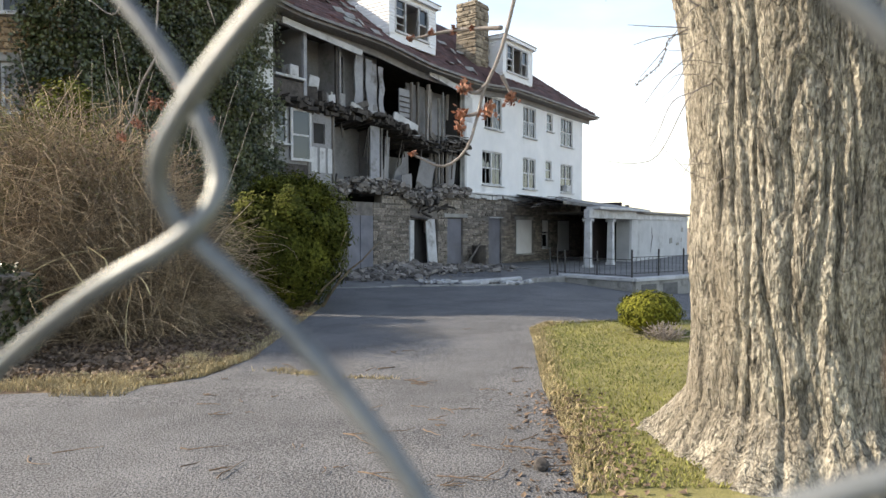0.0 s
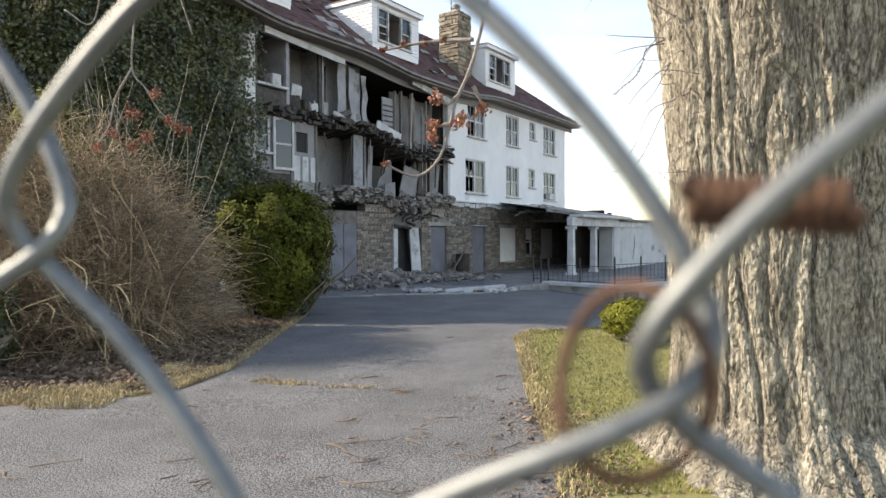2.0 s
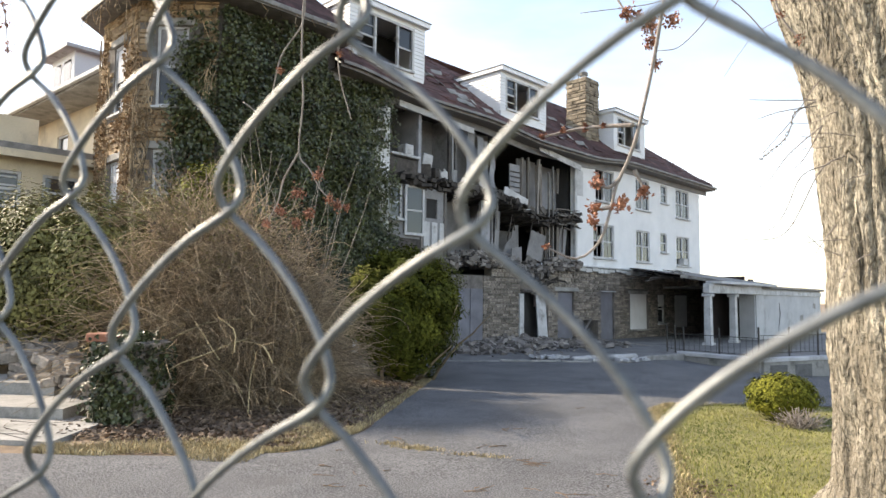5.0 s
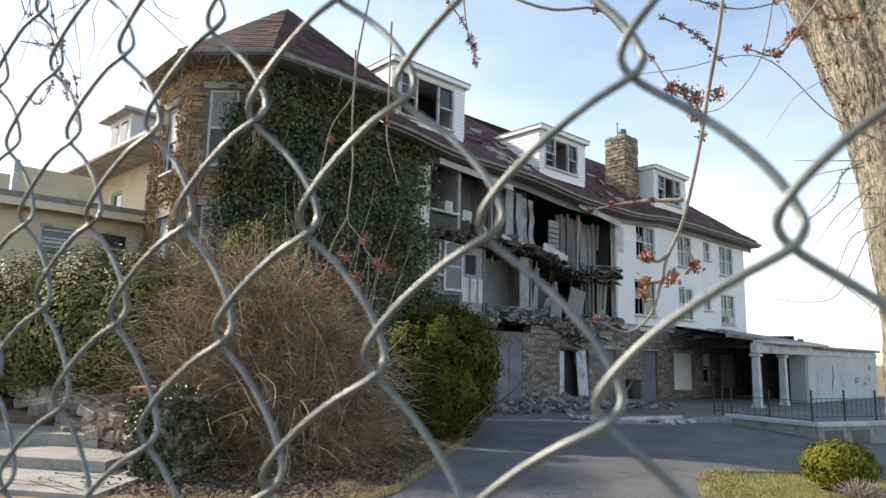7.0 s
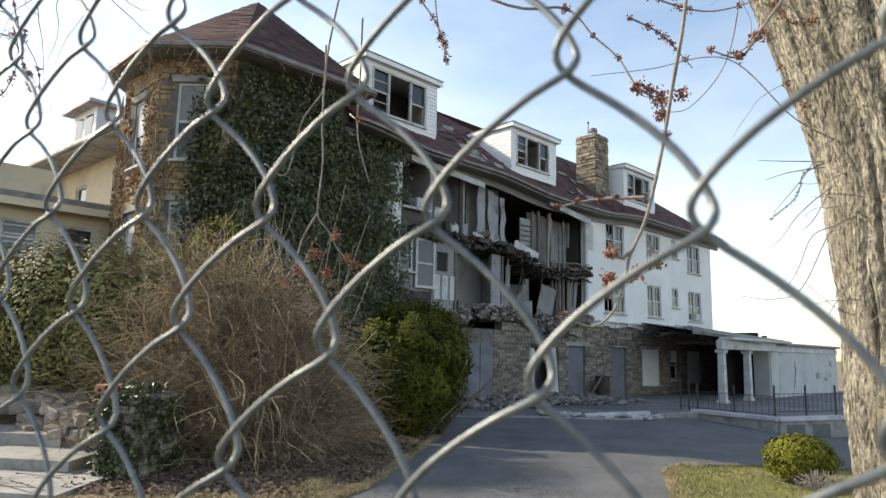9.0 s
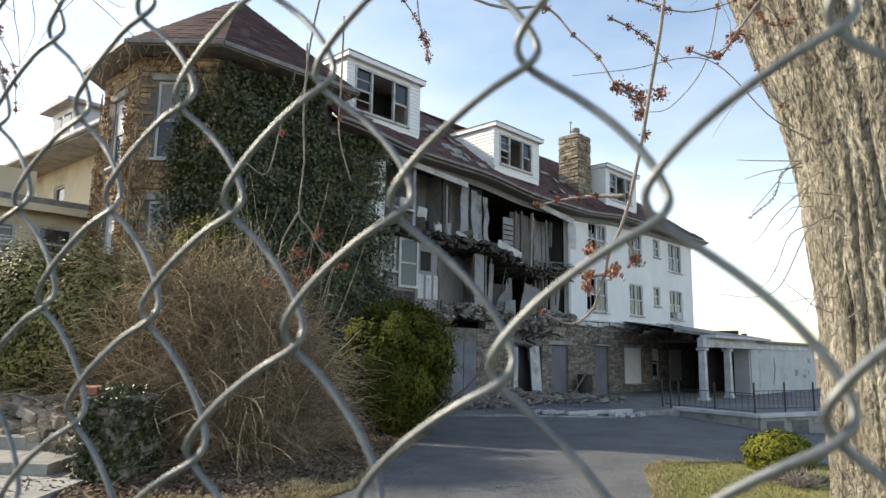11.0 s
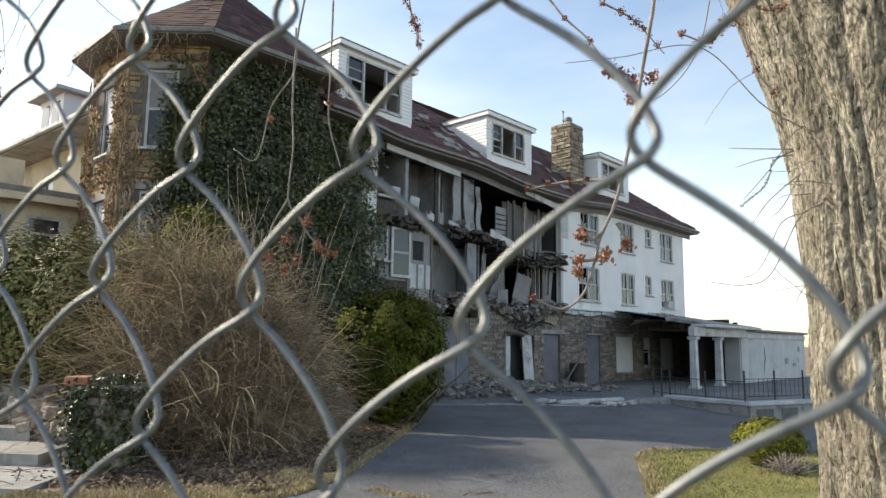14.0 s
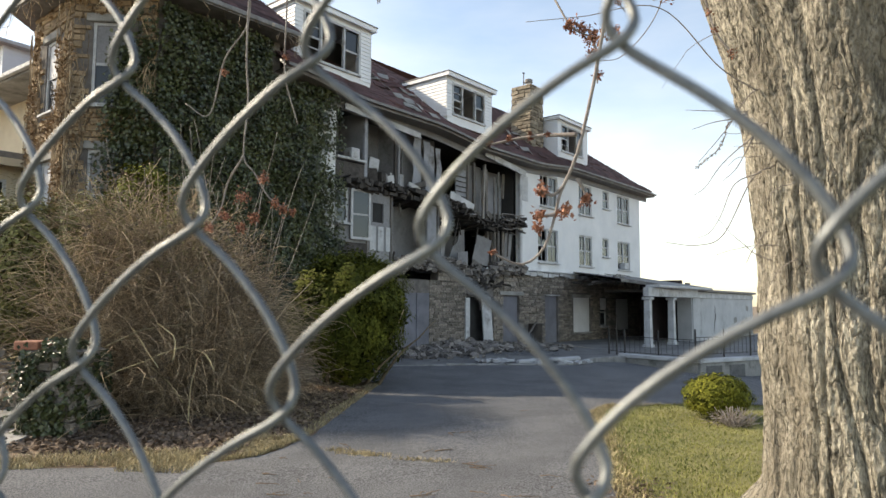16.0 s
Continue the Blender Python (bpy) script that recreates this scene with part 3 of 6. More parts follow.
    plaster(-16.72, 5.4, -16.05, 7.12, 0.45, mat=LINING, label="pale slatted panel")
    for k in range(7):
        part("slat", boxed(-16.7, 0.40, 5.6 + 0.2 * k, -16.1, 0.445, 5.63 + 0.2 * k), CHARRED, house)
    plaster(-15.9, 5.35, -14.65, 7.5, 0.75)
    plaster(-14.65, 5.4, -12.75, 7.5, 1.0, mat=LINING)
    part("post", boxed(-22.16, -0.02, 5.9, -22.02, 0.1, 8.02, 0.01), LINING, house, "pale peeling porch post")
    part("post", boxed(-20.68, 0.0, 5.85, -20.58, 0.1, 7.98, 0.01), CHARRED, house, "scorched post")
    # studs, leaning, in front
    studs = [(-18.68, 5.7, 7.75, 1), (-18.28, 5.7, 7.7, -1), (-17.9, 5.6, 7.65, 0.5), (-16.02, 5.1, 7.45, 0),
             (-15.72, 5.2, 7.5, 1), (-15.2, 5.1, 7.5, 2), (-14.95, 5.2, 7.3, -1.5), (-14.7, 5.3, 7.4, 1), (-13.5, 6.3, 7.4, 8)]
    for x, a, b, lean in studs:
        part("stud", boxed(-0.05, -0.05, 0, 0.05, 0.05, b - a, 0.0, pose(x, 0.25 + 0.2 * rng.random(), a, rng.uniform(-2, 2), lean, rng.uniform(-20, 20))), TIMBER, house)
    part("corner_post", boxed(-12.78, -0.02, 3.2, -12.62, 0.12, 7.6, 0.01), TRIM, house, "white corner post of the stucco wall")
    part("corner_board", boxed(-12.6, -0.012, 6.3, -12.15, -0.004, 7.4), TRIM, house)
    # sloping board in the dark room
    part("loose_board", boxed(-0.75, -0.02, -0.14, 0.75, 0.03, 0.14, 0.0, pose(-16.95, -0.05, 5.72, 0, 13, 0)), TRIM, house, "white board hanging askew")
    # window ledge of the top storey and leftovers below it
    part("window_ledge", boxed(-23.4, -0.12, 6.33, -22.15, 0.12, 6.41, 0.01), TRIM, house, "white window sill left hanging")
    bm = bmesh.new()
    wall_cells(bm, -23.4, -22.0, 5.75, 6.27, 0.0, 0.2, [])
    part("low_wall", bm, CHARRED, house, "burnt remains of a wall below a window")
    part("air_conditioner", boxed(-22.62, 0.1, 6.415, -22.25, 0.5, 6.82, 0.02), TRIM, house, "white box in the open window")
    for x, y, z, sx, sz in ((-21.75, 0.15, 5.8, 0.45, 0.45), (-21.55, 0.3, 6.25, 0.4, 0.4), (-21.2, 0.2, 5.8, 0.35, 0.4), (-20.75, 0.2, 5.8, 0.3, 0.35)):
        part("broken_box", boxed(-sx / 2, -0.15, 0, sx / 2, 0.15, sz, 0.01, pose(x, y, z, 0, rng.uniform(-14, 14), rng.uniform(-20, 20))), TRIM if rng.random() < 0.6 else CHARRED, house)
    # floor edge of the top storey: burnt joists, sagging towards the far side
    def floor_z(x):
        return 5.74 - 0.62 * smoothstep(-18.2, -15.4, x) + 0.25 * smoothstep(-14.4, -13.2, x)
    for k in range(76):
        x = -23.3 + 10.6 * k / 75
        for row in range(3):
            w, hh = rng.choice((0.03, 0.05, 0.09, 0.2)) * rng.uniform(0.7, 1.3), rng.uniform(0.03, 0.17)
            part("joist", boxed(-w, -rng.uniform(0.05, 0.5), -hh / 2, w, 1.3, hh / 2, 0.0, pose(x + rng.uniform(-0.1, 0.1), 0.12, floor_z(x) - 0.02 - 0.11 * row + rng.uniform(-0.05, 0.05), rng.uniform(-11, 11), rng.uniform(-14, 14) + 10 * smoothstep(-18, -16.5, x) * (1 - smoothstep(-15.4, -14.6, x)), rng.uniform(-8, 8))), CHARRED, house)
    # ragged bundle of lath by the corner
    for k in range(34):
        part("lath", boxed(-rng.uniform(0.15, 0.5), -0.03, -0.02, rng.uniform(0.15, 0.45), 0.05, 0.02, 0.0, pose(-13.5 + rng.uniform(-0.6, 0.55), -0.15 + rng.uniform(-0.3, 0.35), 5.15 + rng.uniform(-0.35, 0.4), rng.uniform(-15, 15), rng.uniform(-9, 9), rng.uniform(-14, 14))), TIMBER if rng.random() < 0.45 else CHARRED, house)
    # middle storey
    plaster(-20.5, 3.0, -18.1, 5.4, 1.3, label="cream plaster wall")
    plaster(-18.1, 3.0, -17.3, 5.3, 0.9)
    plaster(-16.2, 2.9, -14.9, 4.6, 1.6)
    plaster(-14.0, 3.1, -12.75, 5.0, 1.1)
    part("partition", boxed(-18.0, 0.3, 2.9, -17.9, 1.4, 5.4), PLASTER, house)
    part("torn_lining", boxed(-18.72, 0.2, 3.4, -18.2, 0.24, 5.4, 0.01), LINING, house, "pale torn wall lining")
    bm = bmesh.new()
    prism(bm, [(-18.1, 3.0), (-15.9, 3.0), (-15.95, 4.75), (-16.25, 4.7), (-16.4, 4.2), (-16.75, 3.95), (-16.9, 3.55), (-17.2, 3.6), (-17.4, 3.95), (-17.8, 3.8), (-18.1, 4.0)], "y", 0.62, 0.66)
    part("torn_plaster", bm, PLASTER, house, "jagged rest of a plaster wall")
    for x, a, b, lean in [(-20.7, 3.0, 5.4, 0), (-18.55, 2.95, 5.35, 0), (-18.05, 2.9, 5.4, 1), (-14.7, 2.8, 5.1, 1), (-14.45, 2.7, 5.0, -1), (-14.15, 2.7, 5.0, 2), (-13.7, 3.0, 5.0, 0), (-13.1, 3.1, 5.0, -1)]:
        part("stud", boxed(-0.06, -0.05, 0, 0.06, 0.05, b - a, 0.0, pose(x, 0.25 + 0.25 * rng.random(), a, rng.uniform(-2, 2), lean, rng.uniform(-20, 20))), TIMBER, house)
    for x, ln in ((-14.55, 4.6), (-14.3, 4.9)):
        part("pipe", boxed(-0.03, -0.03, 0, 0.03, 0.03, ln, 0.0, pose(x, 0.1, 2.4, 0, rng.uniform(-1, 1), 0)), GUTTER, house)
    # enclosed porch front with a window and a panelled door
    bm = bmesh.new()
    wall_cells(bm, -23.4, -20.75, 3.05, 5.45, 0.02, 0.12, [(-23.38, 4.3, -22.85, 5.35), (-22.75, 3.85, -22.0, 5.4), (-21.72, 4.45, -21.2, 5.1)])
    part("porch_wall", bm, PLASTER, house, "grey panelled wall with a door and windows")
    w = window(house, -23.38, 4.3, -22.85, 5.35, 0.05, 1, 1)
    part("curtain", boxed(-23.34, 0.10, 4.75, -22.9, 0.112, 5.3), CURTAIN, w, "pale blue curtain")
    ow = part("window_sash", ring_frame(0, 0, 0.8, 1.63, 0.085, -0.03, 0.03), TRIM, house, "white weathered window sash", at=pose(-22.77, -0.05, 3.8, 0, 0, -6))
    part("pane", boxed(0.085, -0.006, 0.085, 0.715, 0.0, 1.545), GLASS, ow)
    part("rail", boxed(0.085, -0.02, 0.78, 0.715, 0.02, 0.84), TRIM, ow)
    part("torn_curtain", boxed(0.42, 0.004, 0.12, 0.68, 0.012, 0.72), CURTAIN, ow)
    part("torn_curtain", boxed(0.12, 0.004, 0.9, 0.3, 0.012, 1.5), CURTAIN, ow)
    # near-black sheet fills the broken pane, for the unlit room behind
    part("broken_pane", boxed(-21.72, 0.09, 4.45, -21.2, 0.1, 5.1), DARK, house)
    for x in (-21.85, -21.48, -21.11):
        part("door_panel", boxed(x, -0.012, 3.5, x + 0.27, 0.018, 4.32, 0.008), TRIM, house)
    for x, a, b in ((-21.95, 3.3, 5.4), (-20.85, 3.2, 5.45)):
        part("door_post", boxed(x - 0.045, -0.03, a, x + 0.045, 0.06, b, 0.008), TIMBER, house)
    part("low_panel", boxed(-23.38, -0.01, 3.1, -22.0, 0.018, 3.7), CHARRED, house)
    # floor edge of the middle storey: broken masonry
    bm = bmesh.new()
    for k in range(1300):
        x = rng.uniform(-21.5, -12.7)
        top = 2.62 + 0.5 * smoothstep(-21.5, -19.5, x) - 0.35 * smoothstep(-17.6, -16.4, x) * (1 - smoothstep(-15.2, -14.4, x))
        if -16.7 < x < -14.8 and rng.random() < 0.4:
            continue
        s = rng.choice((0.03, 0.04, 0.05, 0.07, 0.10)) * rng.uniform(0.8, 1.3)
        box(bm, -s * 1.4, -s, -s * 0.55, s * 1.4, s, s * 0.55, 0.0, pose(x, rng.uniform(-0.22, 0.6), top + rng.uniform(-0.12, 0.34), rng.uniform(-25, 25), rng.uniform(-25, 25), rng.uniform(0, 180)))
    part("broken_masonry", bm, RUBBLE, house, "broken stone and mortar along the wall top", "stuff")
    for k in range(26):
        part("charred_scrap", boxed(-rng.uniform(0.15, 0.5), -0.05, -0.03, rng.uniform(0.1, 0.4), 0.05, 0.03, 0.0, pose(-15.6 + rng.gauss(0, 0.6), -0.1 + rng.uniform(-0.2, 0.4), 2.45 + rng.uniform(-0.4, 0.45), rng.uniform(-40, 40), rng.uniform(-50, 50), rng.uniform(-60, 60))), CHARRED, house)
    for k in range(60):
        x = rng.uniform(-21.0, -12.9)
        z = rng.choice((5.75, 3.0))
        part("scrap", boxed(-rng.uniform(0.05, 0.3), -0.03, 0, rng.uniform(0.05, 0.3), 0.03, rng.uniform(0.05, 0.35), 0.0, pose(x, rng.uniform(0.1, 0.7), z + (floor_z(x) - 5.62 if z > 5 else 0.1) + 0.05, rng.uniform(-20, 20), rng.uniform(-40, 40), rng.uniform(-60, 60))), rng.choice((CHARRED, TIMBER, PLASTER, TRIM)), house)
    for k in range(11):
        x = rng.uniform(-20.5, -13.0)
        z = 5.3 - 0.5 * smoothstep(-18.2, -15.4, x)
        part("hanging_strip", boxed(-0.02, -0.015, -rng.uniform(0.3, 1.1), 0.025, 0.015, 0, 0.0, pose(x, rng.uniform(0.0, 0.5), z, rng.uniform(-6, 6), rng.uniform(-16, 16), 0)), rng.choice((CHARRED, TIMBER)), house)
    part("carton", boxed(-19.9, 0.5, 3.08, -19.2, 0.9, 3.4, 0.01), BRICK_RED, house, "brown cardboard box")
    # lining pieces on the gap's edges
    for x, z, w_, h_, ry in ((-15.3, 3.4, 0.9, 1.1, 12), (-16.4, 3.1, 0.8, 0.7, -8), (-13.4, 3.2, 0.5, 1.6, 3), (-17.7, 3.3, 0.35, 1.8, -2)):
        part("torn_lining", boxed(-w_ / 2, -0.015, 0, w_ / 2, 0.015, h_, 0.0, pose(x, 0.35, z, 4, ry, rng.uniform(-15, 15))), PLASTER, house)

    # ---- eaves: fascia, soffit and gutter, sagging over the opening
    def eave_z(x):
        return 8.12 + 0.30 * smoothstep(-22.5, -25.5, x) - 0.28 * smoothstep(-19.5, -15.5, x) * (1 - smoothstep(-12.5, -8.5, x))
    xs = np.linspace(-25.8, 0.9, 70)
    def eave_strip(name, y0, y1, dz0, dz1, mat, label=""):
        bm = bmesh.new()
        prev = None
        for x in xs:
            x = float(x)
            e = eave_z(x)
            ring = [bm.verts.new((x, y0, e + dz0)), bm.verts.new((x, y1, e + dz0)), bm.verts.new((x, y1, e + dz1)), bm.verts.new((x, y0, e + dz1))]
            if prev:
                for k in range(4):
                    bm.faces.new((prev[k], prev[(k + 1) % 4], ring[(k + 1) % 4], ring[k]))
            prev = ring
        bmesh.ops.recalc_face_normals(bm, faces=bm.faces)
        part(name, bm, mat, house, label)
    eave_strip("fascia", -0.58, -0.54, -0.02, 0.16, GUTTER, "weathered fascia board")
    eave_strip("soffit", -0.54, 0.0, -0.02, 0.02, TIMBER, "bare soffit boards")
    eave_strip("gutter", -0.70, -0.585, 0.06, 0.15, GUTTER, "sagging dark gutter")
    eave_strip("frieze_board", -0.06, 0.0, -0.26, -0.03, PLASTER, "stained grey frieze board")
    part("hanging_board", boxed(-1.5, -0.02, -0.12, 1.5, 0.02, 0.12, 0.0, pose(-14.2, -0.25, 7.62, 0, 7, 0)), TRIM, house, "white eave board hanging down")
    part("hanging_board", boxed(-1.8, -0.02, -0.1, 1.8, 0.02, 0.1, 0.0, pose(-21.4, -0.2, 7.86, 0, 4, 0)), TRIM, house)

    # ---- roof: front slope with shingle courses, hip at the far end
    PITCH = 0.80
    def roof_top(x):
        r = 4.3
        r -= 1.0 * smoothstep(-14.8, -13.6, x) * (1 - smoothstep(-11.5, -9.5, x)) * (0.6 + 0.4 * noise.noise((x * 2.1, 0, 0)))
        r -= 0.25 * abs(noise.noise((x * 1.3, 4, 0)))
        if x > -4.2:
            r = min(r, max(0.05, (0.9 - x) - 0.6))
        return r
    bm = bmesh.new()
    prev = None
    for x in np.linspace(-25.8, 0.85, 90):
        x = float(x)
        e, d = eave_z(x), roof_top(x)
        ring = [bm.verts.new((x, -0.62, e + 0.15)), bm.verts.new((x, d, e + 0.15 + PITCH * (d + 0.62))), bm.verts.new((x, d, e + 0.05 + PITCH * (d + 0.62))), bm.verts.new((x, -0.62, e + 0.05))]
        if prev:
            for k in range(4):
                bm.faces.new((prev[k], prev[(k + 1) % 4], ring[(k + 1) % 4], ring[k]))
        prev = ring
    # back slope and hip end close the roof
    ez = eave_z(0.0) + 0.15
    v = [bm.verts.new(p) for p in ((0.85, -0.6, ez), (0.85, 10.6, ez), (-4.0, 4.3, ez + PITCH * 4.9), (-25.8, 4.3, ez + PITCH * 4.9), (-25.8, 10.6, ez))]
    bm.faces.new((v[0], v[1], v[2]))
    bm.faces.new((v[1], v[4], v[3], v[2]))
    bmesh.ops.recalc_face_normals(bm, faces=bm.faces)
    part("roof", bm, SHINGLE_J, house, "damaged red-brown shingle roof")
    # shingles, each a thin tilted piece
    verts, faces = [], []
    ang = math.atan(PITCH)
    for course in range(24):
        y = -0.58 + course * 0.20
        x = -25.7 + 0.1 * (course % 2)
        while x < 0.75:
            w = rng.uniform(0.22, 0.4)
            if y < roof_top(x + w / 2) - 0.15 and rng.random() > 0.10:
                e = eave_z(x) + 0.155 + PITCH * (y + 0.62)
                lift = rng.uniform(0.006, 0.03) + (0.05 if rng.random() < 0.08 else 0)
                b0 = len(verts)
                skew = rng.uniform(-0.03, 0.03)
                for px, py, pz in ((x, y, lift), (x + w, y + skew, lift), (x + w, y + 0.24 + skew, 0.004), (x, y + 0.24, 0.004)):
                    verts.append((px, py, e + (py - y) * PITCH + pz))
                verts.append((x, y, e - 0.004))
                verts.append((x + w, y + skew, e - 0.004))
                faces.extend([(b0, b0 + 1, b0 + 2, b0 + 3), (b0 + 4, b0 + 5, b0 + 1, b0)])
            x += w + 0.008
    me = bpy.data.meshes.new("shingles")
    me.from_pydata(verts, [], faces)
    me.materials.append(SHINGLE_J)
    part("shingles", me, None, house, "curled and missing shingles", "stuff")
    # pale slipped shingles where the roof was patched
    for k in range(38):
        x = rng.choice((rng.uniform(-14.6, -9.6), rng.uniform(-20.6, -18.2)))
        y = rng.uniform(-0.3, 2.4)
        part("slipped_shingle", boxed(-0.22, -0.14, 0, 0.22, 0.14, 0.02, 0.0, pose(x, y, eave_z(x) + 0.21 + PITCH * (y + 0.62), math.degrees(ang) + rng.uniform(-6, 14), rng.uniform(-8, 8), rng.uniform(-25, 25))), CONCRETE if rng.random() < 0.6 else SHINGLE, house)

    # ---- dormers with white siding, flat roofs and triple windows
    def dormer(x0, x1, z0, z1, y, slope=0.0, rails=True):
        d = part("dormer", boxed(x0, y, z0, x0 + 0.04, y + 0.03, z1), SIDING, house, "white-sided dormer with a flat roof")
        depth = (z1 - 8.3) / PITCH
        a, b, c, e = x0 + 0.40, z0 + 0.16, x1 - 0.58, z1 - 0.36
        holes = [(a, b, c, e)]
        bm = bmesh.new()
        wall_cells(bm, x0 + 0.04, x1, z0 - 0.25, z1, y, y + 0.1, holes)
        part("front", bm, SIDING, d)
        for x in (x0, x1 - 0.1):
            bm = bmesh.new()
            prism(bm, [(y + 0.1, z0 - 0.35), (y + 0.1, z1), (y + depth, z1), (y + depth, z1 - 0.1)], "x", x, x + 0.1)
            part("cheek", bm, SIDING, d)
        n = int((z1 - z0) / 0.13)
        for k in range(n):
            z = z0 + 0.13 * k
            for p, q in ((x0 - 0.012, a - 0.08), (c + 0.08, x1 + 0.012)):
                bm = bmesh.new()
                prism(bm, [(y - 0.004, z + 0.125), (y - 0.022, z), (y + 0.02, z), (y + 0.02, z + 0.125)], "x", p, q)
                part("siding_board", bm, SIDING, d)
            for xs_, sg in ((x0, -1), (x1, 1)):
                end = y + max(0.25, (z - 8.2) / PITCH - y * 0.2)
                bm = bmesh.new()
                prism(bm, [(xs_ + sg * 0.004, z + 0.125), (xs_ + sg * 0.022, z), (xs_ - sg * 0.02, z), (xs_ - sg * 0.02, z + 0.125)], "y", y, end)
                part("siding_board", bm, SIDING, d)
        bm = bmesh.new()
        box(bm, x0 - 0.10, y - 0.18, z1 - 0.13, x1 + 0.12, y - 0.14, z1 + 0.03)
        box(bm, x0 - 0.10, y - 0.14, z1 - 0.03, x1 + 0.12, y + depth + 0.1, z1 + 0.02)
        box(bm, x0 - 0.10, y - 0.14, z1 - 0.12, x0 - 0.07, y + depth, z1 - 0.03)
        box(bm, x1 + 0.09, y - 0.14, z1 - 0.12, x1 + 0.12, y + depth, z1 - 0.03)
        part("dormer_roof", bm, SIDING, d, "white flat roof edge")
        part("roofing_felt", boxed(x0 - 0.12, y - 0.21, z1 + 0.033, x1 + 0.15, y + depth + 0.1, z1 + 0.06), GUTTER, d, "thin dark roofing felt")
        # triple window: narrow sashes at both sides of an open middle
        w = c - a
        bm = bmesh.new()
        for p, q in ((a - 0.08, a), (c, c + 0.08), (a + w * 0.27, a + w * 0.27 + 0.07), (c - w * 0.27 - 0.07, c - w * 0.27)):
            box(bm, p, y - 0.03, b - 0.06, q, y + 0.07, e + 0.08)
        box(bm, a, y - 0.03, e, c, y + 0.07, e + 0.08)
        box(bm, a - 0.08, y - 0.08, b - 0.08, c + 0.08, y + 0.07, b)
        part("window_frame", bm, TRIM, d)
        for p, q in ((a, a + w * 0.27), (c - w * 0.27, c)):
            zm = (b + e) / 2
            part("meeting_rail", boxed(p, y + 0.02, zm - 0.03, q, y + 0.05, zm + 0.03), TRIM, d)
            for f in (0.25, 0.75) if p == a else ():
                part("sash_bar", boxed(p, y + 0.02, b + (e - b) * f - 0.015, q, y + 0.05, b + (e - b) * f + 0.015), TRIM, d)
            part("pane", boxed(p, y + 0.052, zm, q, y + 0.057, e), GLASS, d)
        return d, (a, b, c, e)
    d0, _ = dormer(-24.76, -21.5, 9.28, 11.2, 0.45)
    part("pipe", boxed(-21.95, 0.8, 11.15, -21.88, 0.87, 11.6), GUTTER, d0)
    # near-black sheets inside two dormers paint the shade behind their windows
    part("shade_backing", boxed(-24.4, 1.7, 9.0, -21.6, 1.76, 10.9), DARK, d0)
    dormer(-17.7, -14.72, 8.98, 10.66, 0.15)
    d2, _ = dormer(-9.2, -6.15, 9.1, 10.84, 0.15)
    part("shade_backing", boxed(-8.9, 1.2, 8.9, -6.6, 1.25, 10.5), DARK, d2)

    # ---- chimney of rough stone with a cap and pot
    CX0, CX1, CY0, CY1, CTOP = -10.56, -9.5, 0.8, 1.85, 12.25
    chim = part("chimney", boxed(CX0, CY0, 8.2, CX1, CY1, CTOP), MORTAR, house, "square sandstone chimney with a metal pot")
    z = 8.25
    while z < CTOP - 0.02:
        h = min(rng.uniform(0.07, 0.2), CTOP + 0.03 - z)
        for face in range(4):
            u0, u1 = ((CX0 - 0.02, CX1 + 0.02), (CX0 - 0.02, CX1 + 0.02), (CY0 - 0.02, CY1 + 0.02), (CY0 - 0.02, CY1 + 0.02))[face]
            u = u0
            while u < u1 - 0.05:
                w = min(rng.uniform(0.14, 0.5), u1 - u)
                o = rng.uniform(0.015, 0.075)
                cut = rng.uniform(0.006, 0.02)
                lo, hi, b0, b1 = u + 0.008, u + w - 0.008, z + cut, z + h - 0.008
                if face == 0:
                    bm = boxed(lo, CY0 - o, b0, hi, CY0 + 0.04, b1, 0.014)
                elif face == 1:
                    bm = boxed(lo, CY1 - 0.04, b0, hi, CY1 + o, b1, 0.014)
                elif face == 2:
                    bm = boxed(CX0 - o, lo, b0, CX0 + 0.04, hi, b1, 0.014)
                else:
                    bm = boxed(CX1 - 0.04, lo, b0, CX1 + o, hi, b1, 0.014)
                part("stone", bm, CHIMNEY_STONE, chim)
                u += w
        z += h
    bm = bmesh.new()
    bmesh.ops.create_cone(bm, cap_ends=True, segments=14, radius1=0.13, radius2=0.12, depth=0.3, matrix=pose(-9.95, 1.3, 12.4))
    part("flue", bm, TRIM, chim, "pale clay flue")
    bm = bmesh.new()
    bmesh.ops.create_cone(bm, cap_ends=True, segments=14, radius1=0.2, radius2=0.2, depth=0.12, matrix=pose(-9.95, 1.3, 12.6))
    bmesh.ops.create_uvsphere(bm, u_segments=12, v_segments=6, radius=0.2, matrix=pose(-9.95, 1.3, 12.66) @ Matrix.Diagonal((1, 1, 0.45, 1)))
    part("flue_cap", bm, GUTTER, chim, "dark domed metal flue cap")
    bm = boxed(-10.42, 1.28, 12.2, -10.39, 1.31, 12.95)
    box(bm, -10.5, 1.28, 12.88, -10.31, 1.31, 12.92)
    box(bm, -10.47, 1.28, 12.42, -10.34, 1.31, 12.46)
    part("aerial", bm, IRON, chim)

    # ---- porch on columns
    bm = bmesh.new()
    prev = None
    for k in range(25):
        f = k / 24
        xt, xb = -8.1 + 8.3 * f, -10.6 + 7.6 * f
        sag = 0.07 * math.sin(f * 9 + 1)
        cut = 0.35 * (1 - smoothstep(0.05, 0.3, f))
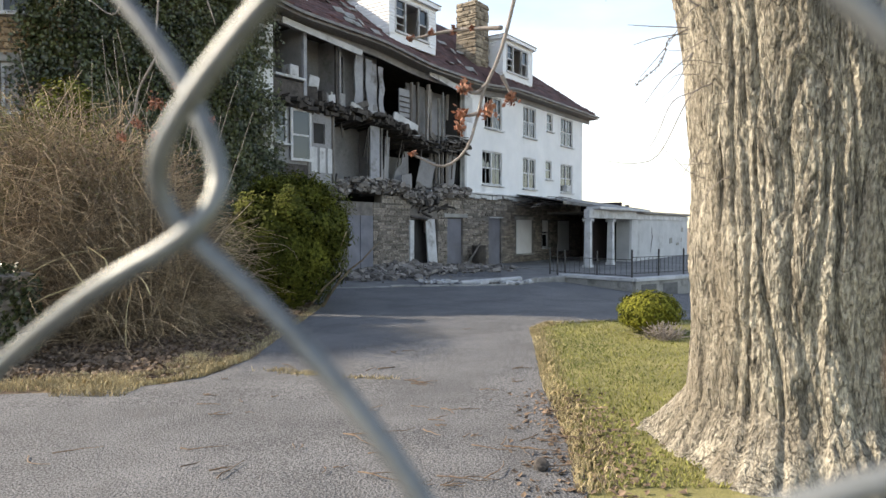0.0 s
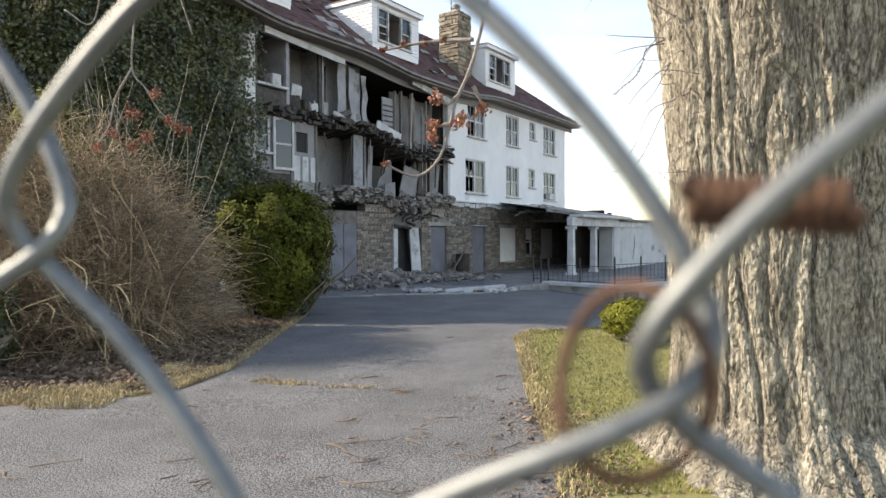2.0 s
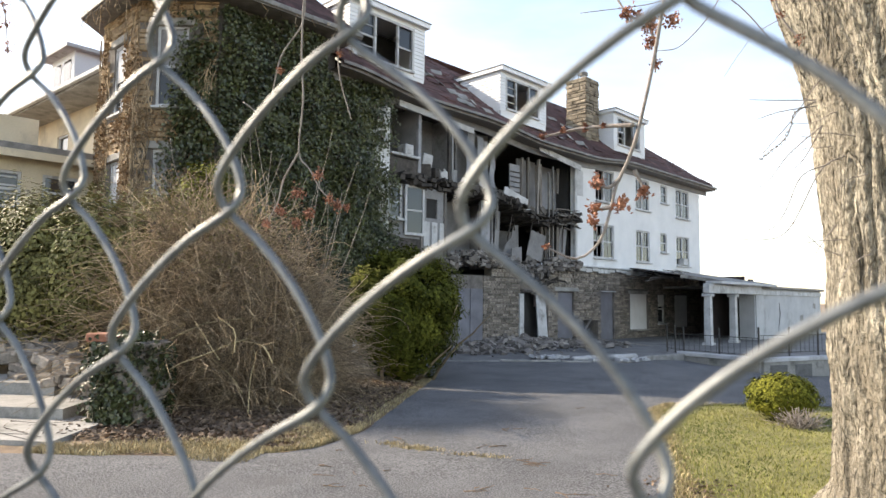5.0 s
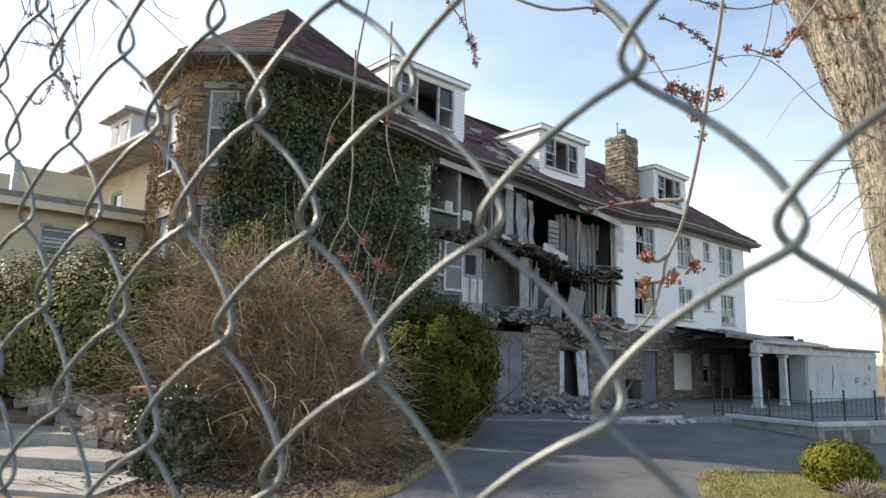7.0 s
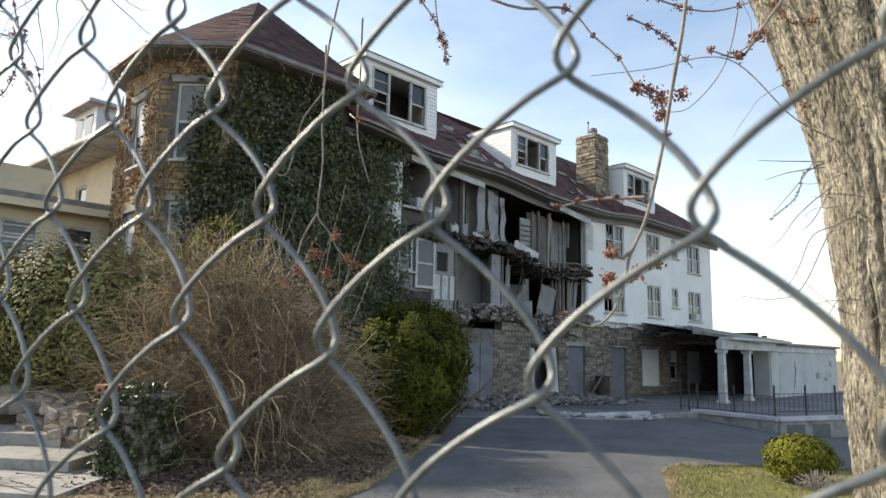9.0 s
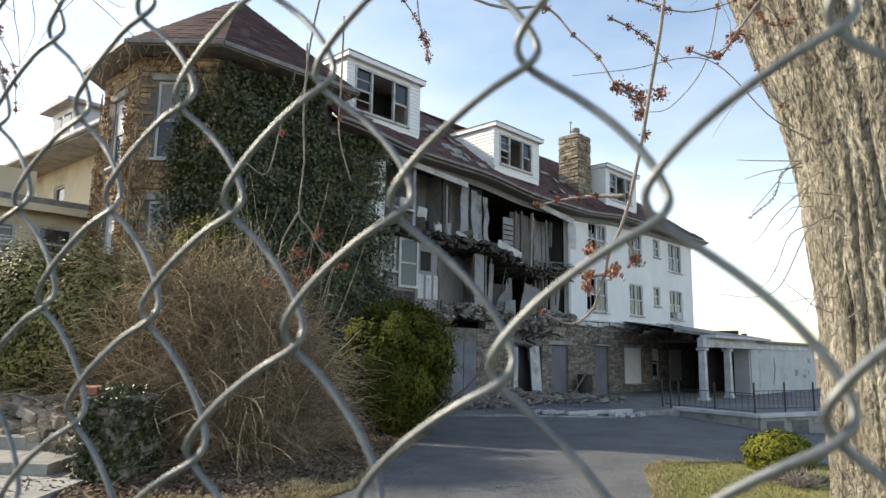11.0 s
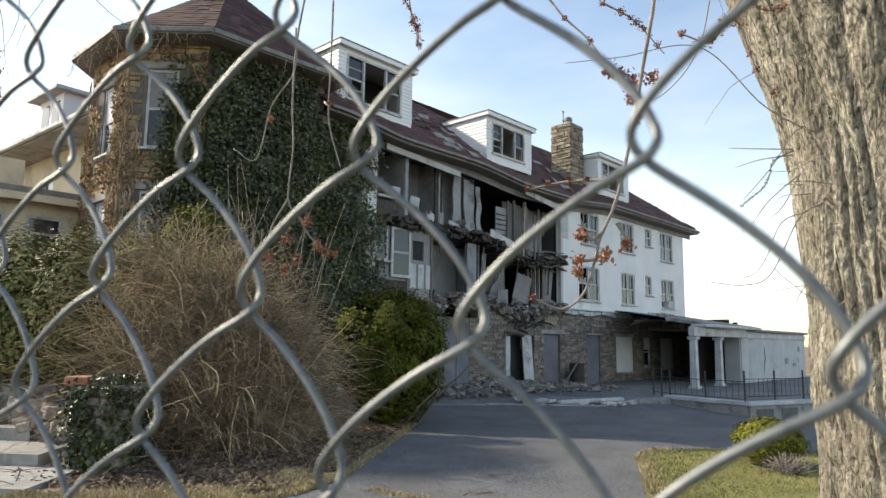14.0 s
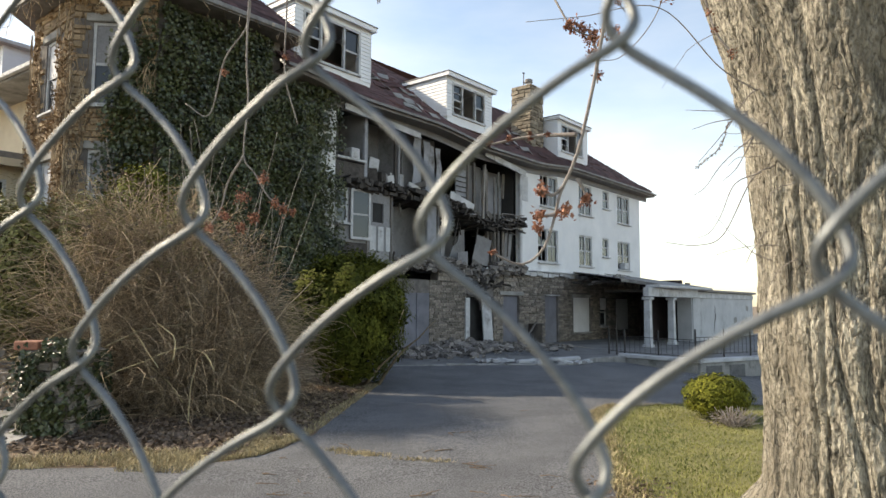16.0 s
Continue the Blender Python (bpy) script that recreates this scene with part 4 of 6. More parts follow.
        xb2, yb, zb = xb + (xt - xb) * cut, -5.0 + 5.0 * cut, 2.62 + 0.72 * cut + sag * 0.5
        ring = [bm.verts.new((xb2, yb, zb)), bm.verts.new((xt, -0.02, 3.34 + sag * 0.2)), bm.verts.new((xt, -0.02, 3.22 + sag * 0.2)), bm.verts.new((xb2, yb, zb - 0.14))]
        if prev:
            for q in range(4):
                bm.faces.new((prev[q], prev[(q + 1) % 4], ring[(q + 1) % 4], ring[q]))
        prev = ring
    bmesh.ops.recalc_face_normals(bm, faces=bm.faces)
    part("porch_roof", bm, GUTTER, house, "sagging dark porch roof")
    part("porch_beam", boxed(-10.4, -4.75, 2.12, -4.4, -4.5, 2.5, 0.015), TRIM, house, "white porch beam")
    part("porch_cornice", boxed(-9.9, -5.05, 2.5, -3.2, -4.4, 2.62, 0.02), TRIM, house, "broken white cornice")
    for x in (-10.2, -7.55):
        bm = bmesh.new()
        prism(bm, [(-0.14, -0.14), (0.14, -0.14), (0.14, 0.14), (-0.14, 0.14)], "z", 0.0, 2.12)
        for vv in bm.verts:
            if vv.co.z > 1:
                vv.co.x *= 0.82
                vv.co.y *= 0.82
        box(bm, -0.2, -0.2, 0.0, 0.2, 0.2, 0.14, 0.01)
        box(bm, -0.19, -0.19, 2.0, 0.19, 0.19, 2.12, 0.01)
        part("column", bm, TRIM, house, "square white porch column", at=pose(x, -4.62, -0.02))
    for k in range(22):
        part("fallen_lath", boxed(-rng.uniform(0.3, 1.0), -0.04, -0.015, rng.uniform(0.3, 1.0), 0.04, 0.015, 0.0, pose(rng.uniform(-8.8, -7.0), rng.uniform(-2.6, -0.6), 2.85 + rng.uniform(-0.1, 0.35), rng.uniform(-12, 12), rng.uniform(-8, 8), rng.uniform(-30, 30))), CHARRED if rng.random() < 0.7 else TIMBER, house)
    # annex
    bm = bmesh.new()
    wall_cells(bm, -4.4, 5.9, -0.7, 2.42, -4.5, -4.2, [])
    box(bm, 5.6, -4.2, -0.7, 5.9, 4.0, 2.42)
    part("annex_wall", bm, GREY_STUCCO, house, "cracked whitewashed annex wall")
    part("annex_roof", boxed(-4.6, -4.7, 2.42, 6.05, 4.0, 2.55, 0.02), GUTTER, house, "flat dark annex roof")
    part("parapet_strip", boxed(-4.4, -4.56, 2.12, 5.92, -4.502, 2.36, 0.01), TRIM, house, "white band under the annex roof")
    part("vent_pipe", boxed(-2.9, -3.8, 2.55, -2.72, -3.6, 2.9), IRON, house)
    for k in range(4):
        part("plaster_patch", boxed(-0.25, -0.012, -0.2, 0.25, 0.0, 0.2, 0.0, pose(rng.uniform(-3.4, 5.0), -4.503, rng.uniform(0.4, 1.9), 0, rng.uniform(-8, 8), 0) @ Matrix.Diagonal((rng.uniform(0.2, 1.3), 1, rng.uniform(0.2, 1.0), 1))), CONCRETE, house)
    # porch depth: shade painted as near-black walls, the end one added against sky
    part("porch_back", boxed(-5.5, -2.6, 0.0, -0.05, -2.45, 2.6), MAROON, house, "porch back wall, near-black for the shade in the porch")
    part("porch_side", boxed(-0.2, -2.44, 0.0, -0.05, -0.02, 3.15), MAROON, house, "added end wall closing the porch, near-black for its shade")
    part("annex_return", boxed(-4.5, -4.45, 0.0, -4.402, -3.75, 2.4), GREY_STUCCO, house, "whitewashed return of the annex wall")
    # crack down the annex wall
    zc, xc = 1.75, -1.2
    for k in range(9):
        nx, nz = xc + rng.uniform(-0.12, 0.13), zc - rng.uniform(0.1, 0.18)
        bm = bmesh.new()
        wd = 0.05 * math.sin(math.pi * (k + 0.7) / 9.5) + 0.008
        prism(bm, [(xc - wd, zc), (xc + wd, zc), (nx + wd, nz), (nx - wd, nz)], "y", -4.506, -4.498)
        part("wall_crack", bm, DARK, house, "dark crack in the whitewash")
        xc, zc = nx, nz
    return house


HOUSE = build_house()

# ---------------------------------------------------------------- tower and side wing
def local(x, y, z=0.0):
    return HOUSE_M @ Vector((x, y, z))


def stones_on(face_m, width, height, seed, mat, parent, z0=0.0, holes=(), joined=False, course=(0.10, 0.19), length=(0.2, 0.55), proud=(0.02, 0.06)):
    """Courses of rough stones on a face whose own frame has x along, -y out and z up."""
    rng = random.Random(seed)
    shared = []
    for k in range(10):
        bm = bmesh.new()
        box(bm, 0, -1, 0, 1, 0, 1, 0.0)
        for v in bm.verts:
            if v.co.y < -0.5:
                v.co += Vector((0.06 * (0.5 - v.co.x) * 2 + rng.uniform(-0.03, 0.03), rng.uniform(-0.25, 0.25), 0.10 * (0.5 - v.co.z) * 2 + rng.uniform(-0.08, 0.08)))
        shared.append(finish("stone", bm, mat))
    verts, faces = [], []
    z = z0
    while z < height - 0.04:
        h = min(rng.uniform(*course), height - z)
        u = 0.0
        while u < width - 0.04:
            w = min(rng.uniform(*length), width - u)
            if width - u - w < 0.08:
                w = width - u
            if not any(a < u + w - 0.03 and u + 0.03 < c and b < z + h - 0.02 and z + 0.02 < d for a, b, c, d in holes):
                p = rng.uniform(*proud)
                m = face_m @ Matrix.Translation((u + 0.008, 0.0, z + 0.007)) @ Matrix.Diagonal((w - 0.016, p, h - 0.014, 1))
                me = rng.choice(shared)
                if joined:
                    b0 = len(verts)
                    verts.extend([tuple(m @ v.co) for v in me.vertices])
                    faces.extend([tuple(b0 + i for i in q.vertices) for q in me.polygons])
                else:
                    part("stone", me, None, parent, at=m)
            u += w
        z += h
    if joined:
        me = bpy.data.meshes.new("stones")
        me.from_pydata(verts, [], faces)
        me.materials.append(mat)
        part("stones", me, None, parent, "coursed rubble stones", "stuff")


def build_tower():
    tower = thing("corner_tower", HOUSE_M, "sandstone corner tower under a hipped shingle roof, overgrown by vines", "tower")
    f_m = pose(-30.7, 1.41, 0, 0, 0, -45)        # chamfered face: x runs from its outer corner to the front
    l_m = pose(-30.7, 3.9, 0, 0, 0, -90)         # side face: x runs from the back to the front
    f_holes = [(0.45, 6.55, 1.25, 8.65), (0.45, 3.2, 1.25, 5.45)]
    l_holes = [(0.85, 6.55, 1.65, 8.45), (0.85, 3.0, 1.65, 5.3)]
    for m, w, holes in ((f_m, 2.0, f_holes), (l_m, 2.49, l_holes)):
        bm = bmesh.new()
        wall_cells(bm, 0, w, 0, 9.35, 0.0, 0.3, holes)
        wall = part("wall", bm, MORTAR, tower, at=m)
        for a, b, c, d in holes:
            window(tower, a, b, c, d, 0.08, 1, 1, m=m)
            part("lintel", boxed(a - 0.15, -0.07, d + 0.003, c + 0.15, 0.05, d + 0.2, 0.015), CONCRETE, tower, at=m)
            # flat panel before the upper pane: grey on the chamfer, white on the side
            part("upper_sash_panel", boxed(a + 0.07, 0.062, (b + d) / 2 + 0.03, c - 0.07, 0.068, d - 0.07), PLASTER if m is f_m else WHITE_BOARD, tower, at=m)
    part("wall", boxed(-29.3, 0.0, 8.3, -25.6, 0.3, 9.35), MORTAR, tower)
    bm = bmesh.new()
    box(bm, -30.4, 3.9, 0, -27.0, 4.2, 9.35)
    box(bm, -25.9, 0.3, 8.2, -25.6, 5.0, 9.35)
    part("wall", bm, MORTAR, tower)
    # added near-black block, painted shade behind the tower windows
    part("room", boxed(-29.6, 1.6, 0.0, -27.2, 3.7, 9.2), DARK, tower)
    # roof with wide eaves
    eave = [(-25.2, -0.75), (-29.6, -0.75), (-31.3, 1.0), (-31.3, 3.9), (-29.6, 5.6), (-25.2, 5.6)]
    apex = (-27.4, 2.7, 12.75)
    bm = bmesh.new()
    lo = [bm.verts.new((x, y, 9.42)) for x, y in eave]
    a = bm.verts.new(apex)
    for i in range(6):
        bm.faces.new((lo[i], lo[(i + 1) % 6], a))
    part("roof", bm, SHINGLE_J, tower, "faded maroon shingle roof")
    bm = bmesh.new()
    prism(bm, eave, "z", 9.30, 9.40)
    part("soffit", bm, GUTTER, tower, "dark eaves with dead vines")
    for p, q in zip(eave, eave[1:]):
        d = Vector((q[0] - p[0], q[1] - p[1], 0))
        part("gutter", boxed(0, -0.06, 9.33, d.length, 0.06, 9.47, 0.02), GUTTER, tower, at=pose(p[0], p[1], 0, 0, 0, math.degrees(math.atan2(d.y, d.x))))
    # shingle courses on the visible roof planes
    rng = random.Random(5)
    verts, faces = [], []
    for i in range(3):
        p, q = Vector((*eave[i], 9.43)), Vector((*eave[i + 1], 9.43))
        top = Vector(apex)
        nrm = (q - p).cross(top - p).normalized()
        if nrm.z < 0:
            nrm = -nrm
        for c in range(22):
            f0, f1 = c / 23, (c + 1.2) / 23
            s0, e0 = p.lerp(top, f0), q.lerp(top, f0)
            s1, e1 = p.lerp(top, f1), q.lerp(top, f1)
            n = max(1, int((e0 - s0).length / 0.3))
            for k in range(n):
                b0 = len(verts)
                l0 = nrm * rng.uniform(0.012, 0.035)
                for v in (s0.lerp(e0, k / n) + l0, s0.lerp(e0, (k + 0.96) / n) + l0, s1.lerp(e1, (k + 0.96) / n) + nrm * 0.005, s1.lerp(e1, k / n) + nrm * 0.005):
                    verts.append(tuple(v))
                faces.append((b0, b0 + 1, b0 + 2, b0 + 3))
    me = bpy.data.meshes.new("shingles")
    me.from_pydata(verts, [], faces)
    me.materials.append(SHINGLE_J)
    part("shingles", me, None, tower, "", "stuff")
    stones_on(f_m, 2.0, 9.3, 21, TOWER_STONE, tower, 2.0, f_holes, joined=True)
    stones_on(l_m, 2.49, 9.3, 22, TOWER_STONE_P, tower, 3.6, l_holes, course=(0.12, 0.2), length=(0.28, 0.6))
    # bare vine stems
    lines = []
    for k in range(420):
        on_l = rng.random() < 0.55
        m, w = (l_m, 2.5) if on_l else (f_m, 2.0)
        u, z = rng.uniform(0, w), rng.uniform(1.5, 6)
        pts = []
        for s in range(rng.randint(8, 22)):
            pts.append(tuple(m @ Vector((min(max(u, 0), w), -0.075 - 0.03 * rng.random(), z))))
            u += rng.uniform(-0.13, 0.13)
            z += rng.uniform(0.1, 0.3)
            if z > 9.2:
                break
        if len(pts) > 3:
            inv = m.inverted()
            over = [inv @ Vector(v) for v in pts]
            if not any(h0 - 0.03 < v.x < h2 + 0.03 and h1 < v.z < h3 for v in over for h0, h1, h2, h3 in (l_holes if on_l else f_holes)):
                lines.append((pts, rng.uniform(0.006, 0.016)))
    for k in range(70):
        i = rng.randrange(3)
        p, q = Vector((*eave[i], 9.4)), Vector((*eave[i + 1], 9.4))
        v = p.lerp(q, rng.random())
        pts = []
        for s in range(rng.randint(4, 8)):
            pts.append(tuple(v))
            v = v + Vector((rng.uniform(-0.12, 0.12), rng.uniform(-0.08, 0.05), rng.uniform(-0.25, 0.08)))
        lines.append((pts, 0.008))
    tubes("vine_growth", lines, TWIG, 3, tower, "dead brown vine stems", "stuff")
    g = np.random.default_rng(71)
    c = []
    for m, w, n in ((l_m, 2.5, 3600), (f_m, 1.2, 1500)):
        for u, z in zip(g.uniform(0, w, n), g.uniform(3.2, 9.2, n)):
            if noise.noise((u * 1.4, z * 1.1, w)) > -0.12 and not any(a - 0.14 < u < q + 0.14 and b - 0.15 < z < t + 0.15 for a, b, q, t in (l_holes if w > 2 else f_holes)):
                c.append(tuple(m @ Vector((u, -0.09 - 0.08 * g.random(), z))))
    leaf_cloud("dead_vine_leaves", np.array(c), np.tile([-0.6, -0.6, 0.3], (len(c), 1)), 0.06, VINE, tower, "dry brown vine cover", "stuff", 0.9, 72)
    return tower


TOWER = build_tower()


def build_wing():
    wing = thing("side_wing", HOUSE_M, "cream side wing with deep eaves and a small dormer", "house wing")
    bm = bmesh.new()
    wall_cells(bm, 0, 20, 0, 8.2, 0, 0.3, [(3.0, 5.9, 4.2, 7.4), (8.0, 5.9, 9.2, 7.4), (13.2, 5.9, 14.2, 7.5), (16.4, 5.9, 17.4, 7.5), (3.0, 3.2, 4.2, 4.7)])
    wm = pose(-30.52, 24.3, 0, 0, 0, -86.6)
    # x = 0 at the far end, 20 at the tower
    part("wall", bm, CREAM, wing, at=wm)
    for a, b, c, d in [(3.0, 5.9, 4.2, 7.4), (8.0, 5.9, 9.2, 7.4), (13.2, 5.9, 14.2, 7.5), (16.4, 5.9, 17.4, 7.5), (3.0, 3.2, 4.2, 4.7)]:
        window(wing, a, b, c, d, 0.1, 1, 1, m=wm)
    bm = bmesh.new()
    prism(bm, [(-1.2, 8.25), (-1.2, 8.42), (5.0, 12.2), (5.0, 12.0)], "x", 0, 20.2)
    part("roof", bm, SHINGLE_J, wing, "brown shingle roof", at=wm)
    part("soffit", boxed(0, -1.15, 8.18, 20.2, 0.0, 8.25), CONCRETE, wing, at=wm)
    part("gutter", boxed(0, -1.3, 8.24, 20.2, -1.17, 8.38, 0.02), TRIM, wing, "pale gutter", at=wm)
    d = part("dormer", boxed(11.4, 0.3, 9.1, 13.6, 0.4, 10.75), SIDING, wing, "small blue-white dormer", at=wm)
    part("cheek", boxed(11.4, 0.4, 8.9, 11.5, 3.0, 10.75), SIDING, d)
    part("cheek", boxed(13.5, 0.4, 8.9, 13.6, 3.0, 10.75), SIDING, d)
    part("dormer_roof", boxed(11.1, -0.1, 10.75, 13.9, 3.3, 10.9, 0.02), TRIM, d)
    for a in (11.65, 12.6):
        part("pane", boxed(a, 0.285, 9.4, a + 0.7, 0.295, 10.5), GLASS, d)
    return wing


build_wing()


def build_annex():
    annex = thing("left_annex", HOUSE_M, "low cream annex with a flat roof and boarded balcony", "annex")
    bm = bmesh.new()
    y = 4.5
    wall_cells(bm, -42.0, -30.2, 0, 5.42, y, y + 0.3, [(-33.3, 4.05, -32.4, 5.0), (-31.9, 4.05, -31.0, 5.0)])
    part("wall", bm, CREAM, annex)
    window(annex, -33.3, 4.05, -32.4, 5.0, y + 0.08, 1, 1)
    window(annex, -31.9, 4.05, -31.0, 5.0, y + 0.08, 1, 1)
    for k in range(4):
        part("louvre", boxed(-33.2, y + 0.03, 4.15 + 0.22 * k, -32.5, y + 0.06, 4.2 + 0.22 * k), TRIM, annex)
    part("roof", boxed(-42.2, y - 0.45, 5.42, -30.1, y + 4.0, 5.68, 0.02), GUTTER, annex, "grey flat roof edge")
    part("fascia", boxed(-42.2, y - 0.5, 5.3, -30.1, y - 0.452, 5.5), CREAM, annex)
    part("balcony_screen", boxed(-33.8, y + 0.6, 5.68, -31.9, y + 0.7, 6.6), CREAM, annex, "cream balcony screen")
    part("balcony_screen", boxed(-35.3, y + 0.6, 5.68, -34.0, y + 0.7, 6.3), CREAM, annex)
    part("post", boxed(-33.95, y + 0.55, 5.68, -33.82, y + 0.7, 6.75), TRIM, annex)
    part("post", boxed(-35.42, y + 0.55, 5.68, -35.3, y + 0.7, 6.45), TRIM, annex)
    # added near-black sheet, painted shade behind the annex windows
    part("room", boxed(-41.5, y + 0.9, 0.1, -30.5, y + 1.0, 5.0), DARK, annex)


build_annex()

# ---------------------------------------------------------------- forecourt
def build_forecourt():
    ring = [(-7.0, 18.6), (-3.2, 18.85), (-0.6, 19.25), (1.9, 19.75), (3.1, 22.4), (4.2, 23.5), (6.1, 21.4), (8.3, 22.9), (14, 27.0), (26, 36), (26, 44), (-7.0, 44)]
    bm = bmesh.new()
    prism(bm, ring, "z", -0.9, 0.02)
    tagged(part("pavement", bm, TERRACE), "cracked concrete terrace in front of the house", "terrace", kind="structure")
    rng = random.Random(3)
    # kerb stones, broken and uneven
    kerb = thing("kerb", pose(0, 0, 0), "broken pale concrete kerb along the terrace", "kerb")
    pts = [Vector((-6.0, 18.65, 0)), Vector((-3.2, 18.83, 0)), Vector((1.9, 19.72, 0)), Vector((3.05, 22.3, 0)), Vector((4.15, 23.4, 0))]
    for p, q in zip(pts, pts[1:]):
        n = max(1, int((q - p).length / 0.8))
        for k in range(n):
            a, b = p.lerp(q, k / n), p.lerp(q, (k + 0.97) / n)
            d = b - a
            z = -0.02 + rng.uniform(-0.02, 0.03)
            part("kerb_stone", boxed(0, -0.16, -0.3, d.length, 0.02, z + 0.06, 0.015, pose(a.x, a.y, ground_z(a.x, a.y) * 0 + 0.0, 0, 0, math.degrees(math.atan2(d.y, d.x)) + rng.uniform(-2, 2))), CONCRETE, kerb)
    # terrace wall coping
    wall = thing("terrace_wall", pose(0, 0, 0), "low pale concrete retaining wall with a coping", "wall")
    for p, q in (((4.2, 23.5), (6.1, 21.4)), ((6.1, 21.4), (8.3, 22.9)), ((8.3, 22.9), (14, 27.0))):
        p, q = Vector((*p, 0)), Vector((*q, 0))
        d = q - p
        m = pose(p.x, p.y, 0, 0, 0, math.degrees(math.atan2(d.y, d.x)))
        part("wall_body", boxed(0, -0.10, -0.85, d.length, 0.1, -0.02), CONCRETE, wall, at=m)
        part("coping", boxed(-0.05, -0.16, -0.02, d.length + 0.05, 0.2, 0.10, 0.015), GREY_STUCCO, wall, at=m)
        if d.x > 2 and d.y > 0:
            for k in range(int(d.length / 1.1)):
                part("vent_opening", boxed(0.25 + k * 1.1, -0.104, -0.62, 1.0 + k * 1.1, -0.09, -0.12), VENT, wall, at=m)
    # iron railing
    rail = thing("iron_railing", pose(0, 0, 0), "thin black iron railing on the terrace edge", "railing")
    run = [Vector((3.9, 24.4, 0.02)), Vector((4.3, 23.6, 0.02)), Vector((6.1, 21.6, 0.1)), Vector((8.3, 23.1, 0.1)), Vector((13.9, 27.1, 0.1))]
    for p, q in zip(run, run[1:]):
        d = q - p
        ang = math.degrees(math.atan2(d.y, d.x))
        m = pose(p.x, p.y, p.z, 0, 0, ang)
        for z in (0.12, 0.64):
            part("rail", boxed(0, -0.012, z, d.length, 0.012, z + 0.02), IRON, rail, at=m)
        n = max(2, int(d.length / 1.4))
        for k in range(n + 1):
            part("post", boxed(d.length * k / n - 0.022, -0.022, 0, d.length * k / n + 0.022, 0.022, 0.9, 0.005), IRON, rail, at=m)
        n = int(d.length / 0.2)
        for k in range(n):
            part("baluster", boxed(d.length * k / n - 0.005, -0.005, 0.1, d.length * k / n + 0.005, 0.005, 0.64), IRON, rail, at=m)
    # rubble heap below the torn front
    verts_bm = bmesh.new()
    for k in range(1900):
        x = -21.5 + 9.0 * rng.random() ** 0.9
        out = abs(rng.gauss(0, 0.9))
        top = max(0.0, 0.42 * math.exp(-((x + 17.5) / 2.6) ** 2) * math.exp(-out * 0.9))
        s = rng.choice((0.02, 0.03, 0.04, 0.06, 0.09)) * rng.uniform(0.7, 1.3)
        p = local(x, -out - 0.05)
        box(verts_bm, -s * 1.5, -s, -s * 0.6, s * 1.5, s, s * 0.6, 0.0, pose(p.x, p.y, 0.03 + top * rng.random() + s * 0.4, rng.uniform(-30, 30), rng.uniform(-30, 30), rng.uniform(0, 180)))
    heap = part("rubble_heap", verts_bm, RUBBLE)
    tagged(heap, "heap of fallen stone, plaster and mortar", "rubble", kind="stuff")
    for k in range(16):
        x = rng.uniform(-20, -12)
        p = local(x, -rng.uniform(0.2, 2.4))
        b = part("fallen_board", boxed(-rng.uniform(0.3, 1.1), -0.06, 0.0, rng.uniform(0.3, 1.1), 0.06, 0.03, 0.0, pose(p.x, p.y, 0.08, rng.uniform(-6, 6), rng.uniform(-9, 9), rng.uniform(0, 180))), TIMBER)
        tagged(b, "grey splintered board lying on the rubble", "board", "fallen boards")
    b = part("leaning_pole", boxed(-0.03, -0.03, 0, 0.03, 0.03, 1.3, 0.0, Matrix.Translation(local(-13.9, -0.75, 0.02)) @ pose(0, 0, 0, 0, 38, 35)), TIMBER)
    tagged(b, "grey pole leaning against the stone wall", "pole")
    p = local(-12.3, -0.45)
    bm = bmesh.new()
    bmesh.ops.create_cone(bm, cap_ends=True, segments=16, radius1=0.3, radius2=0.3, depth=0.92, matrix=pose(p.x, p.y, 0.48))
    for z in (0.33, 0.63, 0.91):
        bmesh.ops.create_cone(bm, cap_ends=True, segments=16, radius1=0.315, radius2=0.315, depth=0.05, matrix=pose(p.x, p.y, z))
    tagged(part("oil_drum", bm, DRUM), "rusty dark drum beside the stone wall", "drum")
    # fallen white sign or fascia on the kerb
    slab = part("fallen_fascia", boxed(-0.95, -0.09, 0, 0.95, 0.09, 0.12, 0.03, pose(1.45, 19.95, 0.07, 3, -3, 14)), TRIM)
    tagged(slab, "broken length of white painted timber on the kerb", "debris")
    bm = bmesh.new()
    for k in range(60):
        s = rng.uniform(0.03, 0.09)
        box(bm, -s * 1.4, -s, -s * 0.5, s * 1.4, s, s * 0.5, 0.0, pose(rng.uniform(-0.6, 2.8), rng.uniform(19.75, 20.6), 0.05 + s * 0.4, rng.uniform(-20, 20), rng.uniform(-20, 20), rng.uniform(0, 180)))
    tagged(part("kerb_debris", bm, TRIM), "crumbled white concrete pieces", "rubble", kind="stuff")


build_forecourt()

# ---------------------------------------------------------------- plants
def twig(start, direction, length, rng, n=6, droop=0.2, wob=0.12):
    p = Vector(start)
    d = Vector(direction).normalized()
    pts = [tuple(p)]
    for k in range(n):
        d = (d + Vector((rng.gauss(0, wob), rng.gauss(0, wob), rng.gauss(0, wob) - droop * (k + 1) / n))).normalized()
        p = p + d * (length / n)
        if p.z < ground_z(p.x, p.y) + 0.03:
            p.z = ground_z(p.x, p.y) + 0.03
        pts.append(tuple(p))
    return pts


